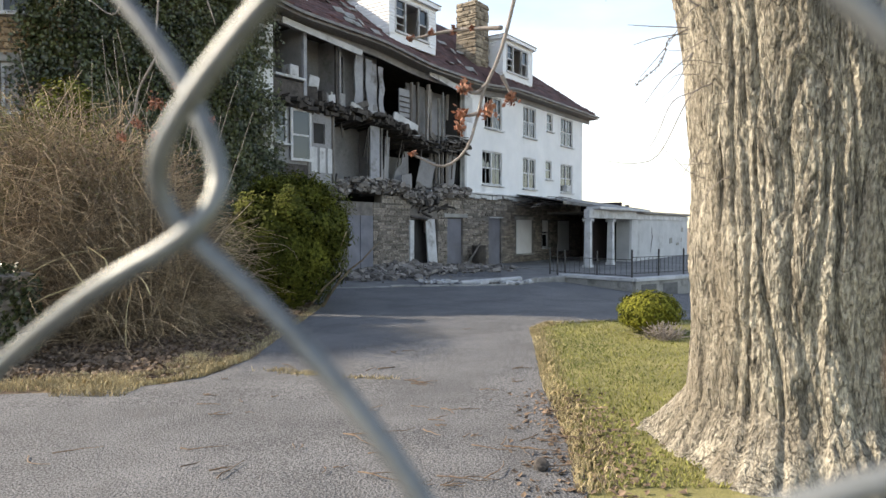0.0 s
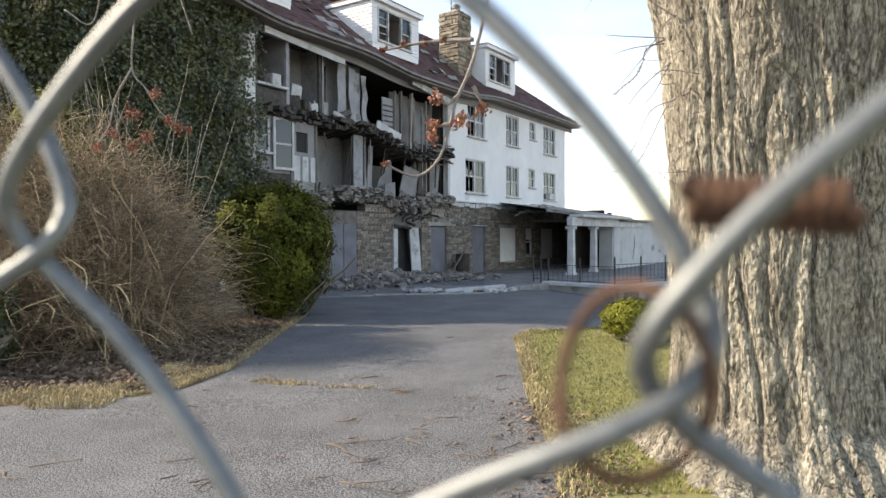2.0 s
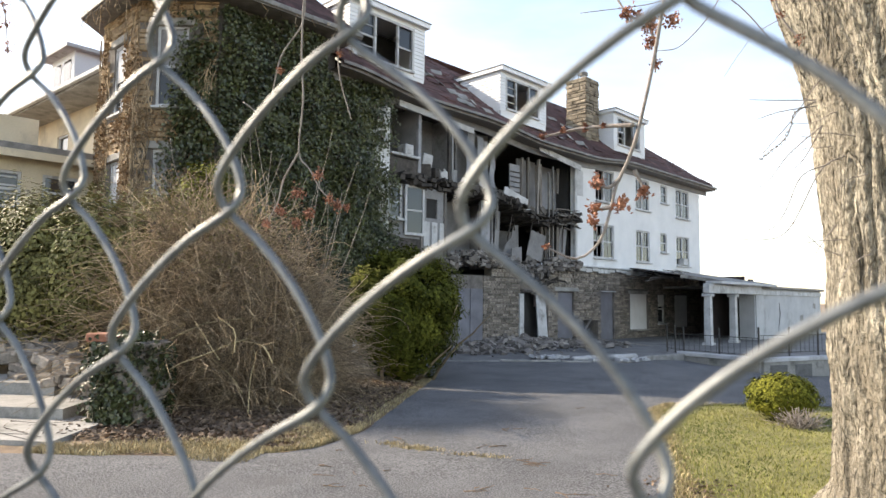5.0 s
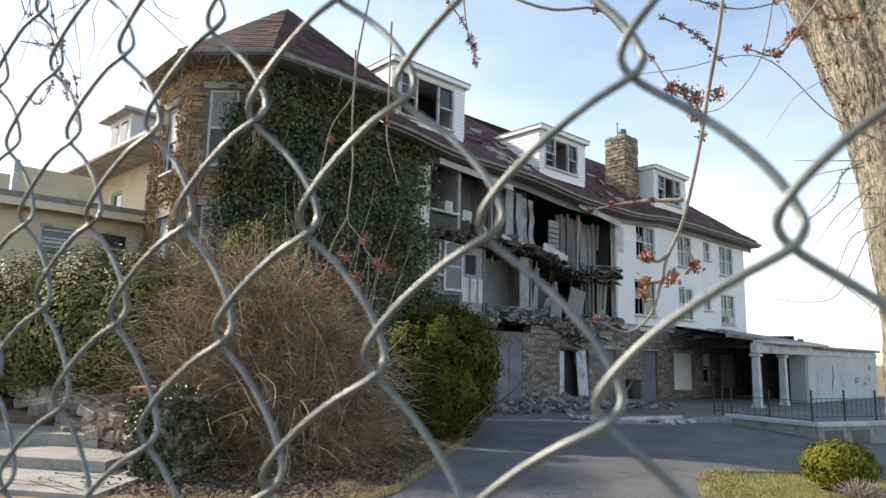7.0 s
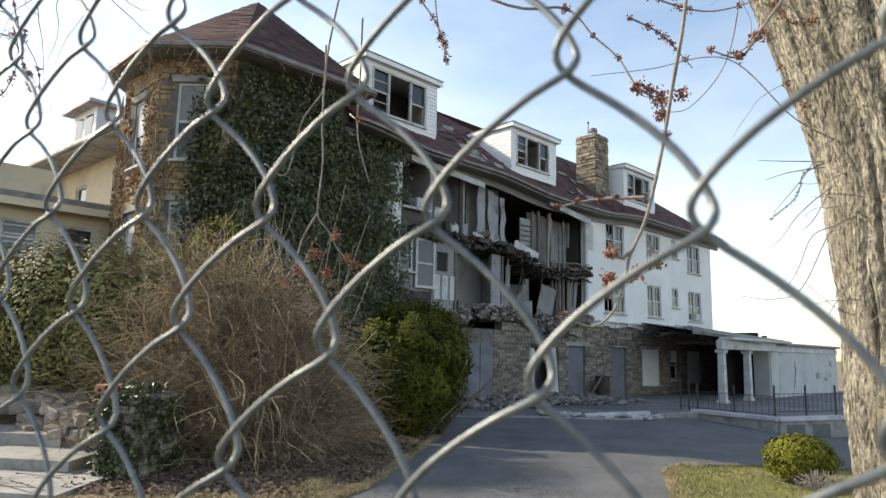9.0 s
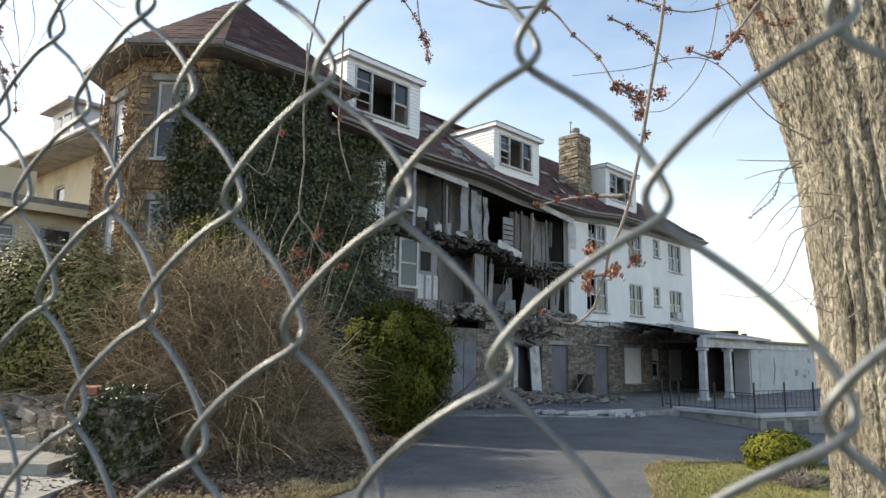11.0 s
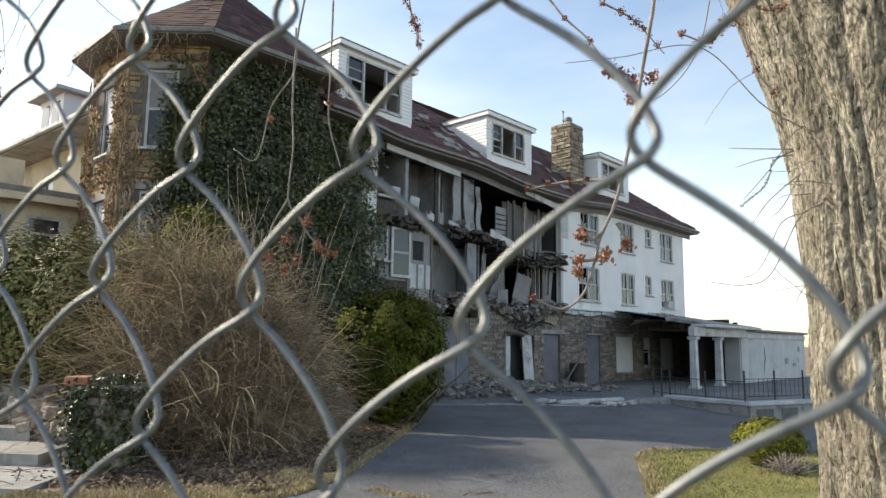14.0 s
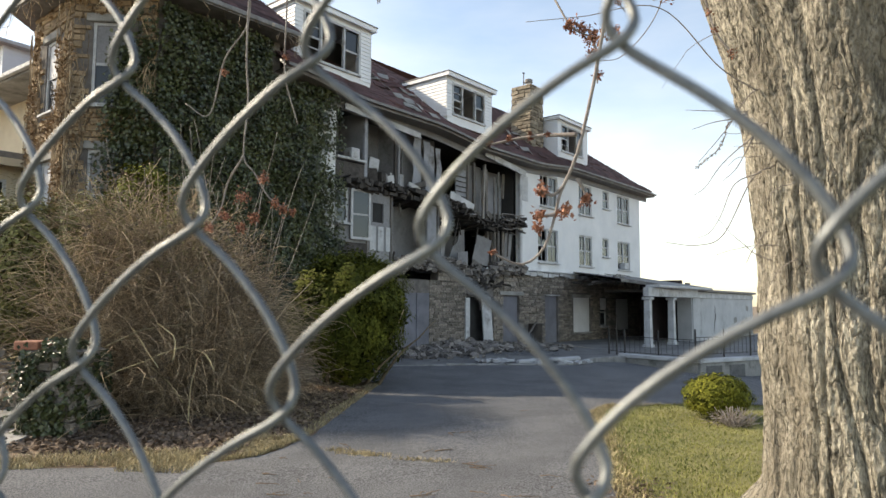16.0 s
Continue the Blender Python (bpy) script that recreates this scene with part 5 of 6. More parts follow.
def build_hedge():
    rng = random.Random(77)
    hedge = thing("bare_shrub", pose(0, 0, 0), "large tangled brown shrub of bare arching twigs", "shrub")
    lines = []
    for k in range(9000):
        f = rng.random()
        bx, by = -4.15 - 2.45 * f + rng.gauss(0, 0.25), 10.7 + 1.2 * rng.random() + rng.gauss(0, 0.5) - 0.5 * f
        tall = 2.05 + 1.45 * smoothstep(-3.8, -5.6, bx)
        az = rng.uniform(0, 2 * math.pi)
        z0 = ground_z(bx, by) + (0.05 if rng.random() < 0.35 else rng.uniform(0.2, tall * 0.78))
        up = rng.uniform(0.25, 2.0)
        ln = rng.uniform(0.5, 1.25) * (tall - z0 * 0.55) * 0.7
        lines.append((twig((bx, by, z0), (math.cos(az), math.sin(az), up), max(0.4, ln), rng, 7, 0.26, 0.2), rng.uniform(0.0016, 0.0046)))
    tubes("twig_tangle", lines, TWIG, 3, hedge, "", "stuff")
    lines = []
    for k in range(60):
        bx, by = rng.uniform(-6.8, -4.2), rng.uniform(10.2, 11.8)
        lines.append((twig((bx, by, ground_z(bx, by) - 0.02), (rng.gauss(0, 0.35), rng.gauss(0, 0.35), 1), rng.uniform(1.4, 3.0), rng, 8, 0.05, 0.1), np.linspace(0.02, 0.006, 9)))
    tubes("stem_cluster", lines, TWIG, 5, hedge, "", "stuff")
    nrng = np.random.default_rng(4)
    n = 2600
    f = nrng.random(n)
    x = -4.15 - 2.45 * f + nrng.normal(0, 0.3, n)
    yy = 10.5 + nrng.normal(0, 0.6, n)
    tall = 2.3 + 1.3 * np.clip((-3.6 - x) / 2.4, 0, 1)
    c = np.stack([x, yy, 0.3 + tall * nrng.random(n) ** 0.6], 1)
    leaf_cloud("dead_leaves", c, np.tile([0, -0.4, 0.6], (n, 1)), 0.035, LITTER, hedge, "", "stuff")
    # small olive leaves at the crown's upper end
    m = 5200
    f = nrng.random(m)
    x = -5.0 - 1.9 * f + nrng.normal(0, 0.3, m)
    c = np.stack([x, 10.9 + nrng.normal(0, 0.5, m), 2.5 + 0.5 * f + nrng.normal(0, 0.42, m)], 1)
    leaf_cloud("olive_leaves", c, np.tile([-0.3, -0.3, 0.7], (m, 1)), 0.028, HEDGE, hedge, "small olive leaves", "stuff")
    # pale snapped canes
    lines = [(twig((rng.uniform(-6.5, -4.5), rng.uniform(9.4, 10.0), 0.9 + rng.random() * 0.6), (rng.uniform(-1, 1), -0.4, -0.2), 1.2, rng, 6, 0.1), 0.009) for k in range(12)]
    tubes("canes", lines, STRAW, 4, hedge, "pale broken canes", "stuff")


build_hedge()


def crown(name, centre, radii, n, size, mat, parent, seed, lump=0.25, inner=0.6, flat=0.0, label="", lumps=3.0):
    """Leaves through the outer part of a lumpy crown."""
    rng = np.random.default_rng(seed)
    d = rng.normal(0, 1, (n, 3))
    d /= np.linalg.norm(d, axis=1)[:, None]
    k = np.array([1 + lump * (noise.noise(Vector(v) * lumps + Vector((seed, 0, 0))) + 0.5 * noise.noise(Vector(v) * lumps * 2.7 + Vector((0, seed, 0)))) for v in d])
    r = (inner + (1 - inner) * rng.random(n) ** 0.5) * k
    c = d * r[:, None] * np.array(radii) + np.array(centre)
    low = np.array([ground_z(a, b) + 0.03 for a, b in c[:, :2]])
    c[:, 2] = np.maximum(c[:, 2], low + 0.05 * rng.random(n))
    nr = d.copy()
    nr[:, 2] += 0.5
    return leaf_cloud(name, c, nr, size, mat, parent, label, "stuff", 0.7, seed)


def build_bushes():
    rng = random.Random(9)
    b = thing("evergreen_bush", pose(0, 0, 0), "rounded dark green evergreen bush beside the drive", "bush")
    lines = [(twig((-3.3 + rng.gauss(0, 0.2), 14.4 + rng.gauss(0, 0.2), 0), (rng.gauss(0, 0.5), rng.gauss(0, 0.5), 1), rng.uniform(1.2, 2.2), rng, 6, 0.0), np.linspace(0.04, 0.01, 7)) for k in range(14)]
    tubes("stem_cluster", lines, TWIG, 5, b)
    crown("foliage", (-3.3, 14.4, 1.42), (1.28, 1.2, 1.42), 30000, 0.05, GREEN, b, 31, 0.3, 0.6, lumps=3.2)
    tufts = []
    for k in range(160):
        a, t = rng.uniform(0, 2 * math.pi), rng.uniform(-0.2, 1.35)
        p = (-3.3 + 1.2 * math.cos(a) * math.cos(t), 14.4 + 1.1 * math.sin(a) * math.cos(t), 1.42 + 1.35 * math.sin(t))
        tufts.append((p, a, t))
    c = np.concatenate([np.array(p) + np.random.default_rng(k).normal(0, 0.075, (40, 3)) for k, (p, a, t) in enumerate(tufts)])
    leaf_cloud("sprays", c, np.tile([0, -0.3, 0.8], (len(c), 1)), 0.05, GREEN, b, "lighter fresh sprays", "stuff", 0.8, 8)
    s = thing("round_shrub", pose(0, 0, 0), "small clipped yellow-green shrub on the lawn", "shrub")
    lines = [(twig((3.32, 10.75, 0), (rng.gauss(0, 0.6), rng.gauss(0, 0.6), 1), 0.5, rng, 4, 0.0), 0.008) for k in range(14)]
    tubes("stem_cluster", lines, TWIG, 4, s)
    crown("foliage", (3.32, 10.75, 0.36), (0.52, 0.48, 0.34), 9000, 0.03, YELLOW_GREEN, s, 33, 0.18, 0.6)
    d = thing("dead_shrub", pose(0, 0, 0), "small grey dead shrub beside the clipped one", "shrub")
    lines = [(twig((3.35 + rng.gauss(0, 0.1), 10.15 + rng.gauss(0, 0.08), 0.0), (rng.gauss(0, 0.6), rng.gauss(0, 0.6), 0.7), 0.3, rng, 4, 0.1), 0.004) for k in range(150)]
    tubes("twig_tangle", lines, GREY_TWIG, 3, d, "", "stuff")
    h = thing("green_hedge", pose(0, 0, 0), "loose dark green hedge on the bank by the steps", "hedge")
    lines = [(twig((rng.uniform(-12.5, -8.0), rng.uniform(11.2, 12.6), 0.8), (rng.gauss(0, 0.3), rng.gauss(0, 0.3), 1), rng.uniform(1.2, 2.5), rng, 6, 0.0), 0.012) for k in range(120)]
    tubes("stem_cluster", lines, TWIG, 4, h, "", "stuff")
    for k, (x, y, z, rx, rz) in enumerate(((-9.2, 10.7, 2.15, 1.2, 1.5), (-10.7, 10.8, 2.0, 1.3, 1.5), (-12.2, 11.1, 1.9, 1.2, 1.4), (-8.2, 10.8, 2.2, 0.9, 1.5), (-7.3, 11.2, 2.3, 0.7, 1.4), (-9.9, 11.4, 2.6, 1.3, 1.2))):
        crown("foliage", (x, y, z), (rx, 0.75, rz), 11000, 0.05, HEDGE, h, 50 + k, 0.4, 0.35, lumps=4.0)
    j = thing("yellow_green_bush", pose(0, 0, 0), "yellow-green conifer bush against the ivy wall", "bush")
    tubes("stem_cluster", [(twig((-7.5, 13.3, 0.7), (0.0, 0, 1), 3.2, rng, 6, 0.0), np.linspace(0.05, 0.015, 7))], TWIG, 5, j)
    crown("foliage", (-7.5, 13.3, 3.65), (0.75, 0.5, 0.95), 8000, 0.06, YELLOW_GREEN, j, 61, 0.4, 0.4)
    # tall bare suckers before the ivy
    t = thing("bare_saplings", pose(0, 0, 0), "thin pale bare saplings before the ivy wall", "saplings")
    lines = []
    for k in range(26):
        x = rng.uniform(-7.6, -4.6)
        lines.append((twig((x, 12.9 + rng.uniform(-0.3, 0.4), 1.0), (rng.gauss(0, 0.25), 0, 1), rng.uniform(2.6, 4.6), rng, 10, -0.02, 0.06), np.linspace(0.014, 0.004, 11)))
    tubes("stem_cluster", lines, GREY_TWIG, 4, t, "", "stuff")


build_bushes()


def build_ivy():
    rng = np.random.default_rng(12)
    ivy = thing("ivy", pose(0, 0, 0), "dense dark green ivy covering the tower and wall", "ivy")
    n = 44000
    s = rng.uniform(-29.3, -23.2, n)
    z = rng.uniform(0.6, 9.2, n)
    keep = []
    for a, b in zip(s, z):
        d = 1.0
        edge = -24.9 + 0.9 * noise.noise((b * 0.9, 3, 0)) + (1.0 - b * 0.05)
        d -= smoothstep(edge, edge + 1.1, a) * (0.93 if b > 3.9 else 0.55)
        if b > 8.3 and a > -26:
            d = 0
        keep.append(rng.random() < d)
    s, z = s[keep], z[keep]
    lump = np.array([0.30 + 0.38 * noise.noise((a * 0.8, b * 0.8, 2.0)) + 0.14 * noise.noise((a * 2.6, b * 2.6, 7)) for a, b in zip(s, z)])
    y = -np.maximum(0.03, lump * rng.uniform(0.3, 1.0, len(s)))
    c = np.array([tuple(local(a, q, b)) for a, q, b in zip(s, y, z)])
    out = -np.array(INTO)
    leaf_cloud("leaves", c, np.tile(out + np.array([0, 0, 0.35]), (len(c), 1)), 0.08, IVY, ivy, "", "stuff", 0.6, 3, 1.15)
    # the chamfered tower face
    n = 15000
    u, z = rng.uniform(0.0, 2.05, n), rng.uniform(0.6, 9.0, n)
    keep = [rng.random() < smoothstep(0.55 + 0.5 * noise.noise((b * 0.8, 1, 0)) + 0.05 * max(0, b - 5.0), 1.3, a) * (0.25 if b > 8.2 else 1) for a, b in zip(u, z)]
    u, z = u[keep], z[keep]
    m = HOUSE_M @ pose(-30.7, 1.41, 0, 0, 0, -45)
    lump = np.array([0.26 + 0.3 * noise.noise((a * 0.9, b * 0.9, 9.0)) for a, b in zip(u, z)])
    c = np.array([tuple(m @ Vector((a, -max(0.06, float(k) * float(r)), b))) for a, b, k, r in zip(u, z, lump, rng.uniform(0.3, 1, len(u)))])
    leaf_cloud("leaves", c, np.tile(np.array([-0.3, -0.9, 0.4]), (len(c), 1)), 0.085, IVY, ivy, "", "stuff", 0.6, 4, 1.15)


build_ivy()


def build_bank():
    rng = random.Random(15)
    pier = thing("stone_pier", pose(-5.96, 8.75, 0), "low stone gate pier overgrown with ivy", "pier")
    part("body", boxed(-0.34, -0.42, -0.05, 0.34, 0.42, 1.10, 0.03), MORTAR, pier)
    stones_on(pose(-0.34, -0.42, 0), 0.68, 1.09, 41, STONE, pier, 0.0, course=(0.12, 0.2))
    stones_on(pose(0.34, -0.42, 0, 0, 0, 90), 0.84, 1.09, 42, STONE, pier, 0.0, course=(0.12, 0.2))
    part("brick", boxed(-0.42, -0.42, 1.105, -0.08, -0.1, 1.22, 0.012), BRICK_RED, pier, "loose red brick block")
    n = 3600
    r = np.random.default_rng(6)
    side = r.random(n)
    x = np.where(side < 0.6, r.uniform(-0.38, 0.40, n), np.where(side < 0.85, 0.36 + 0.1 * r.random(n), r.uniform(-0.34, 0.34, n)))
    y = np.where(side < 0.6, -0.46 - 0.14 * r.random(n), np.where(side < 0.85, r.uniform(-0.45, 0.45, n), r.uniform(-0.45, 0.3, n)))
    z = np.where(side < 0.85, r.uniform(0.02, 1.1, n), 1.11 + 0.12 * r.random(n))
    keep = ((x > -0.2) | (r.random(n) < 0.35)) & (np.array([noise.noise((a * 5, b * 5, c * 4)) for a, b, c in zip(x, y, z)]) > -0.16)
    leaf_cloud("ivy_leaves", np.stack([x, y, z], 1)[keep], np.tile([0.1, -0.8, 0.4], (int(keep.sum()), 1)), 0.055, IVY, pier, "dark ivy leaves", "stuff", 0.7, 5, 1.2)
    # low rubble wall up the bank
    low = thing("low_stone_wall", pose(0, 0, 0), "low tumbled stone wall beside the steps", "wall")
    for k in range(230):
        f = rng.random()
        x, y = -6.4 - 5.5 * f, 9.2 + 2.6 * f + rng.gauss(0, 0.2)
        h = ground_z(x, y)
        s = rng.uniform(0.08, 0.2)
        part("stone", boxed(-s * 1.5, -s, -s * 0.5, s * 1.5, s, s * 0.5, 0.02, pose(x, y, h + s * 0.4 + rng.uniform(0, 0.42), rng.uniform(-14, 14), rng.uniform(-14, 14), rng.uniform(0, 180))), STONE, low)
    steps = thing("concrete_steps", pose(0, 0, 0), "cracked grey concrete landing and steps up the bank", "steps")
    for k, (a, b, z) in enumerate((((-5.75, 7.0), (-11.0, 8.6), 0.05), ((-6.6, 8.25), (-12.5, 9.6), 0.2), ((-7.6, 9.3), (-13.5, 10.6), 0.38))):
        bm = bmesh.new()
        prism(bm, [(a[0], a[1]), (a[0] - 0.3, b[1]), (b[0], b[1]), (b[0], a[1] - 0.1)], "z", z - 0.4, z)
        part("slab", bm, CONCRETE, steps)
    for k in range(9):
        a = Vector((rng.uniform(-9, -6.2), rng.uniform(7.2, 8.3), 0.052))
        part("crack", boxed(-rng.uniform(0.2, 0.6), -0.008, 0, rng.uniform(0.2, 0.6), 0.008, 0.003, 0.0, pose(a.x, a.y, a.z, 0, 0, rng.uniform(-60, 60))), DARK, steps)


build_bank()


def scatter(n, seed, inside):
    r = np.random.default_rng(seed)
    pts = []
    while len(pts) < n:
        p = inside(r)
        if p is not None:
            pts.append(p)
    return np.array(pts)


def drive_edges(y):
    l = float(np.interp(y, [p[0] for p in DRIVE_L], [p[1] for p in DRIVE_L]))
    r = float(np.interp(y, [p[0] for p in DRIVE_R], [p[1] for p in DRIVE_R]))
    return l, r


def blades(name, pts, heights, mat, seed, label, category, width=0.006):
    r = np.random.default_rng(seed)
    n = len(pts)
    a = r.uniform(0, 2 * np.pi, n)
    lean = r.normal(0, 0.45, (n, 2))
    side = np.stack([np.cos(a), np.sin(a), np.zeros(n)], 1) * width * r.uniform(0.6, 1.5, (n, 1))
    mid = pts + np.stack([lean[:, 0] * heights * 0.4, lean[:, 1] * heights * 0.4, heights * 0.6], 1)
    tip = pts + np.stack([lean[:, 0] * heights, lean[:, 1] * heights, heights * 0.95], 1)
    v = np.stack([pts - side, pts + side, mid + side * 0.7, mid - side * 0.7, tip], 1).reshape(-1, 3)
    i = np.arange(n) * 5
    faces = [(int(k), int(k + 1), int(k + 2), int(k + 3)) for k in i] + [(int(k + 3), int(k + 2), int(k + 4)) for k in i]
    me = bpy.data.meshes.new(name)
    me.from_pydata(v.tolist(), [], faces)
    me.materials.append(mat)
    return tagged(new(name, me), label, category, kind="stuff")


def build_grass():
    def on_lawn(r):
        y = 4.3 + 8.0 * r.random() ** 1.2
        x = drive_edges(y)[1] + 5.5 * r.random() ** 1.1 - 0.02
        if (x - 2.75) ** 2 + (y - 5.1) ** 2 < 0.9:
            return None
        return (x, y, ground_z(x, y))
    p = scatter(60000, 1, on_lawn)
    r = np.random.default_rng(2)
    blades("grass", p, r.uniform(0.012, 0.04, len(p)), GRASS, 3, "short thin yellow-green grass", "grass", 0.004)

    def edge(r):
        y = 4.2 + 8 * r.random()
        l, rr = drive_edges(y)
        x = rr + abs(r.normal(0, 0.14)) - 0.05
        return (x, y, ground_z(x, y))
    p = scatter(7000, 4, edge)
    blades("dry_edge_grass", p, r.uniform(0.02, 0.07, len(p)), STRAW, 5, "straw-coloured grass along the drive", "grass", 0.004)

    def left(r):
        y = 6.5 + 3.2 * r.random() ** 1.6
        l = drive_edges(y)[0]
        x = l - 0.02 - abs(r.normal(0, 0.9)) if y > 7.2 else r.uniform(-10, -3.2)
        if y < 6.62:
            return None
        d = noise.noise((x * 0.8, y * 0.8, 3))
        front = float(np.interp(x, [-5.8, -4.4, -3.4, -2.7], [6.6, 6.65, 6.95, 7.5]))
        if d < -0.15 or x < -5.8 or (y > front + 0.75 + 0.5 * d and not (x > -3.4 and 8.0 < y < 8.9)):
            return None
        return (x, y, ground_z(x, y))
    p = scatter(15000, 6, left)
    blades("dry_verge_grass", p, r.uniform(0.02, 0.085, len(p)), STRAW, 7, "long dry straw grass on the verge", "grass", 0.005)

    def green(r):
        y = 8 + 6.5 * r.random()
        l = drive_edges(y)[0]
        x = l - abs(r.normal(0, 0.5))
        return (x, y, ground_z(x, y))
    p = scatter(4500, 8, green)
    blades("verge_grass", p, r.uniform(0.02, 0.06, len(p)), STRAW, 9, "thin dry grass beside the drive", "grass", 0.005)
    tuft = []
    for cx, cy, n in ((-1.62, 7.7, 260), (-1.45, 7.62, 160), (-0.95, 7.45, 120), (-0.7, 7.4, 90), (-1.9, 7.85, 120)):
        tuft.append(np.stack([cx + r.normal(0, 0.12, n), cy + r.normal(0, 0.03, n), np.full(n, 0.01)], 1))
    p = np.concatenate(tuft)
    blades("crack_tufts", p, r.uniform(0.02, 0.07, len(p)), STRAW, 10, "dry tufts growing from a crack in the drive", "grass", 0.004)

    def litter(r):
        y = 7.4 + 6.5 * r.random()
        l = drive_edges(y)[0]
        x = l - 0.2 - 4.5 * r.random()
        return (x, y, ground_z(x, y) + 0.005 + 0.04 * r.random())
    p = scatter(14000, 11, litter)
    leaf_cloud("leaf_litter", p, np.tile([0, 0, 1.0], (len(p), 1)), 0.05, LITTER, None, "brown dead leaves under the shrubs", "stuff", 0.45, 12)["category"] = "leaves"

    def litter2(r):
        y = 3.5 + 3.5 * r.random()
        x = drive_edges(y)[1] + r.normal(0.12, 0.24)
        return (x, y, ground_z(x, y) + 0.012)
    p = scatter(900, 13, litter2)
    leaf_cloud("edge_leaves", p, np.tile([0, 0, 1.0], (len(p), 1)), 0.035, LITTER, None, "dead leaves and bark along the drive's edge", "stuff", 0.35, 14)["category"] = "leaves"


build_grass()


def build_sticks():
    rng = random.Random(23)
    spots = [(-0.93, 5.33, 0.85, 4), (-0.55, 5.36, 0.4, -8), (0.42, 5.1, 0.5, 10), (0.55, 5.0, 0.4, -14), (0.85, 5.6, 0.35, 40), (0.9, 5.3, 0.3, -30), (-2.35, 6.3, 0.35, 5), (0.1, 6.1, 0.3, -4), (-0.4, 4.5, 0.6, 3), (-1.3, 4.45, 0.5, 12), (0.2, 4.4, 0.5, -6), (0.95, 6.0, 0.3, 60), (-2.9, 4.9, 0.5, 8), (-0.2, 7.2, 0.25, 4), (0.5, 6.9, 0.3, 14), (-1.9, 5.0, 0.5, -5), (0.3, 11.0, 0.3, 0), (-0.6, 9.0, 0.25, 20), (0.75, 4.75, 0.35, 75), (0.98, 4.95, 0.4, 110)]
    for k in range(34):
        y = 4.1 + 4.2 * rng.random() ** 1.3
        spots.append((rng.uniform(-0.45 * y, drive_edges(y)[1] - 0.1), y, rng.uniform(0.1, 0.34), rng.gauss(0, 25)))
    for x, y, ln, ang in spots:
        lines = []
        d = Vector((math.cos(radians(ang)), math.sin(radians(ang)), 0))
        for b in range(rng.randint(1, 3)):
            p = Vector((x, y, 0.016)) + d * rng.uniform(-ln / 2, ln * 0.2)
            dd = (d + Vector((rng.gauss(0, 0.3), rng.gauss(0, 0.3), 0.02))).normalized()
            pts = []
            for s in range(6):
                pts.append((p.x, p.y, ground_z(p.x, p.y) + 0.03 + 0.012 * rng.random()))
                dd = (dd + Vector((rng.gauss(0, 0.35), rng.gauss(0, 0.35), 0))).normalized()
                p = p + dd * ln / 7
            lines.append((pts, np.linspace(0.0055, 0.0025, 6)))
        ob = tubes("fallen_stick", lines, LITTER, 5)
        tagged(ob, "thin brown forked twig lying on the asphalt", "stick", "fallen sticks")
    bm = bmesh.new()
    bmesh.ops.create_icosphere(bm, subdivisions=2, radius=0.055, matrix=pose(0.68, 4.62, 0.05))
    for v in bm.verts:
        v.co += Vector((0.68, 4.62, 0.05)).lerp(v.co, 1) * 0 + (v.co - Vector((0.68, 4.62, 0.05))) * 0.35 * noise.noise(v.co * 14)
    tagged(part("stone", bm, CHARRED), "dark round stone on the drive's edge", "stone")


build_sticks()


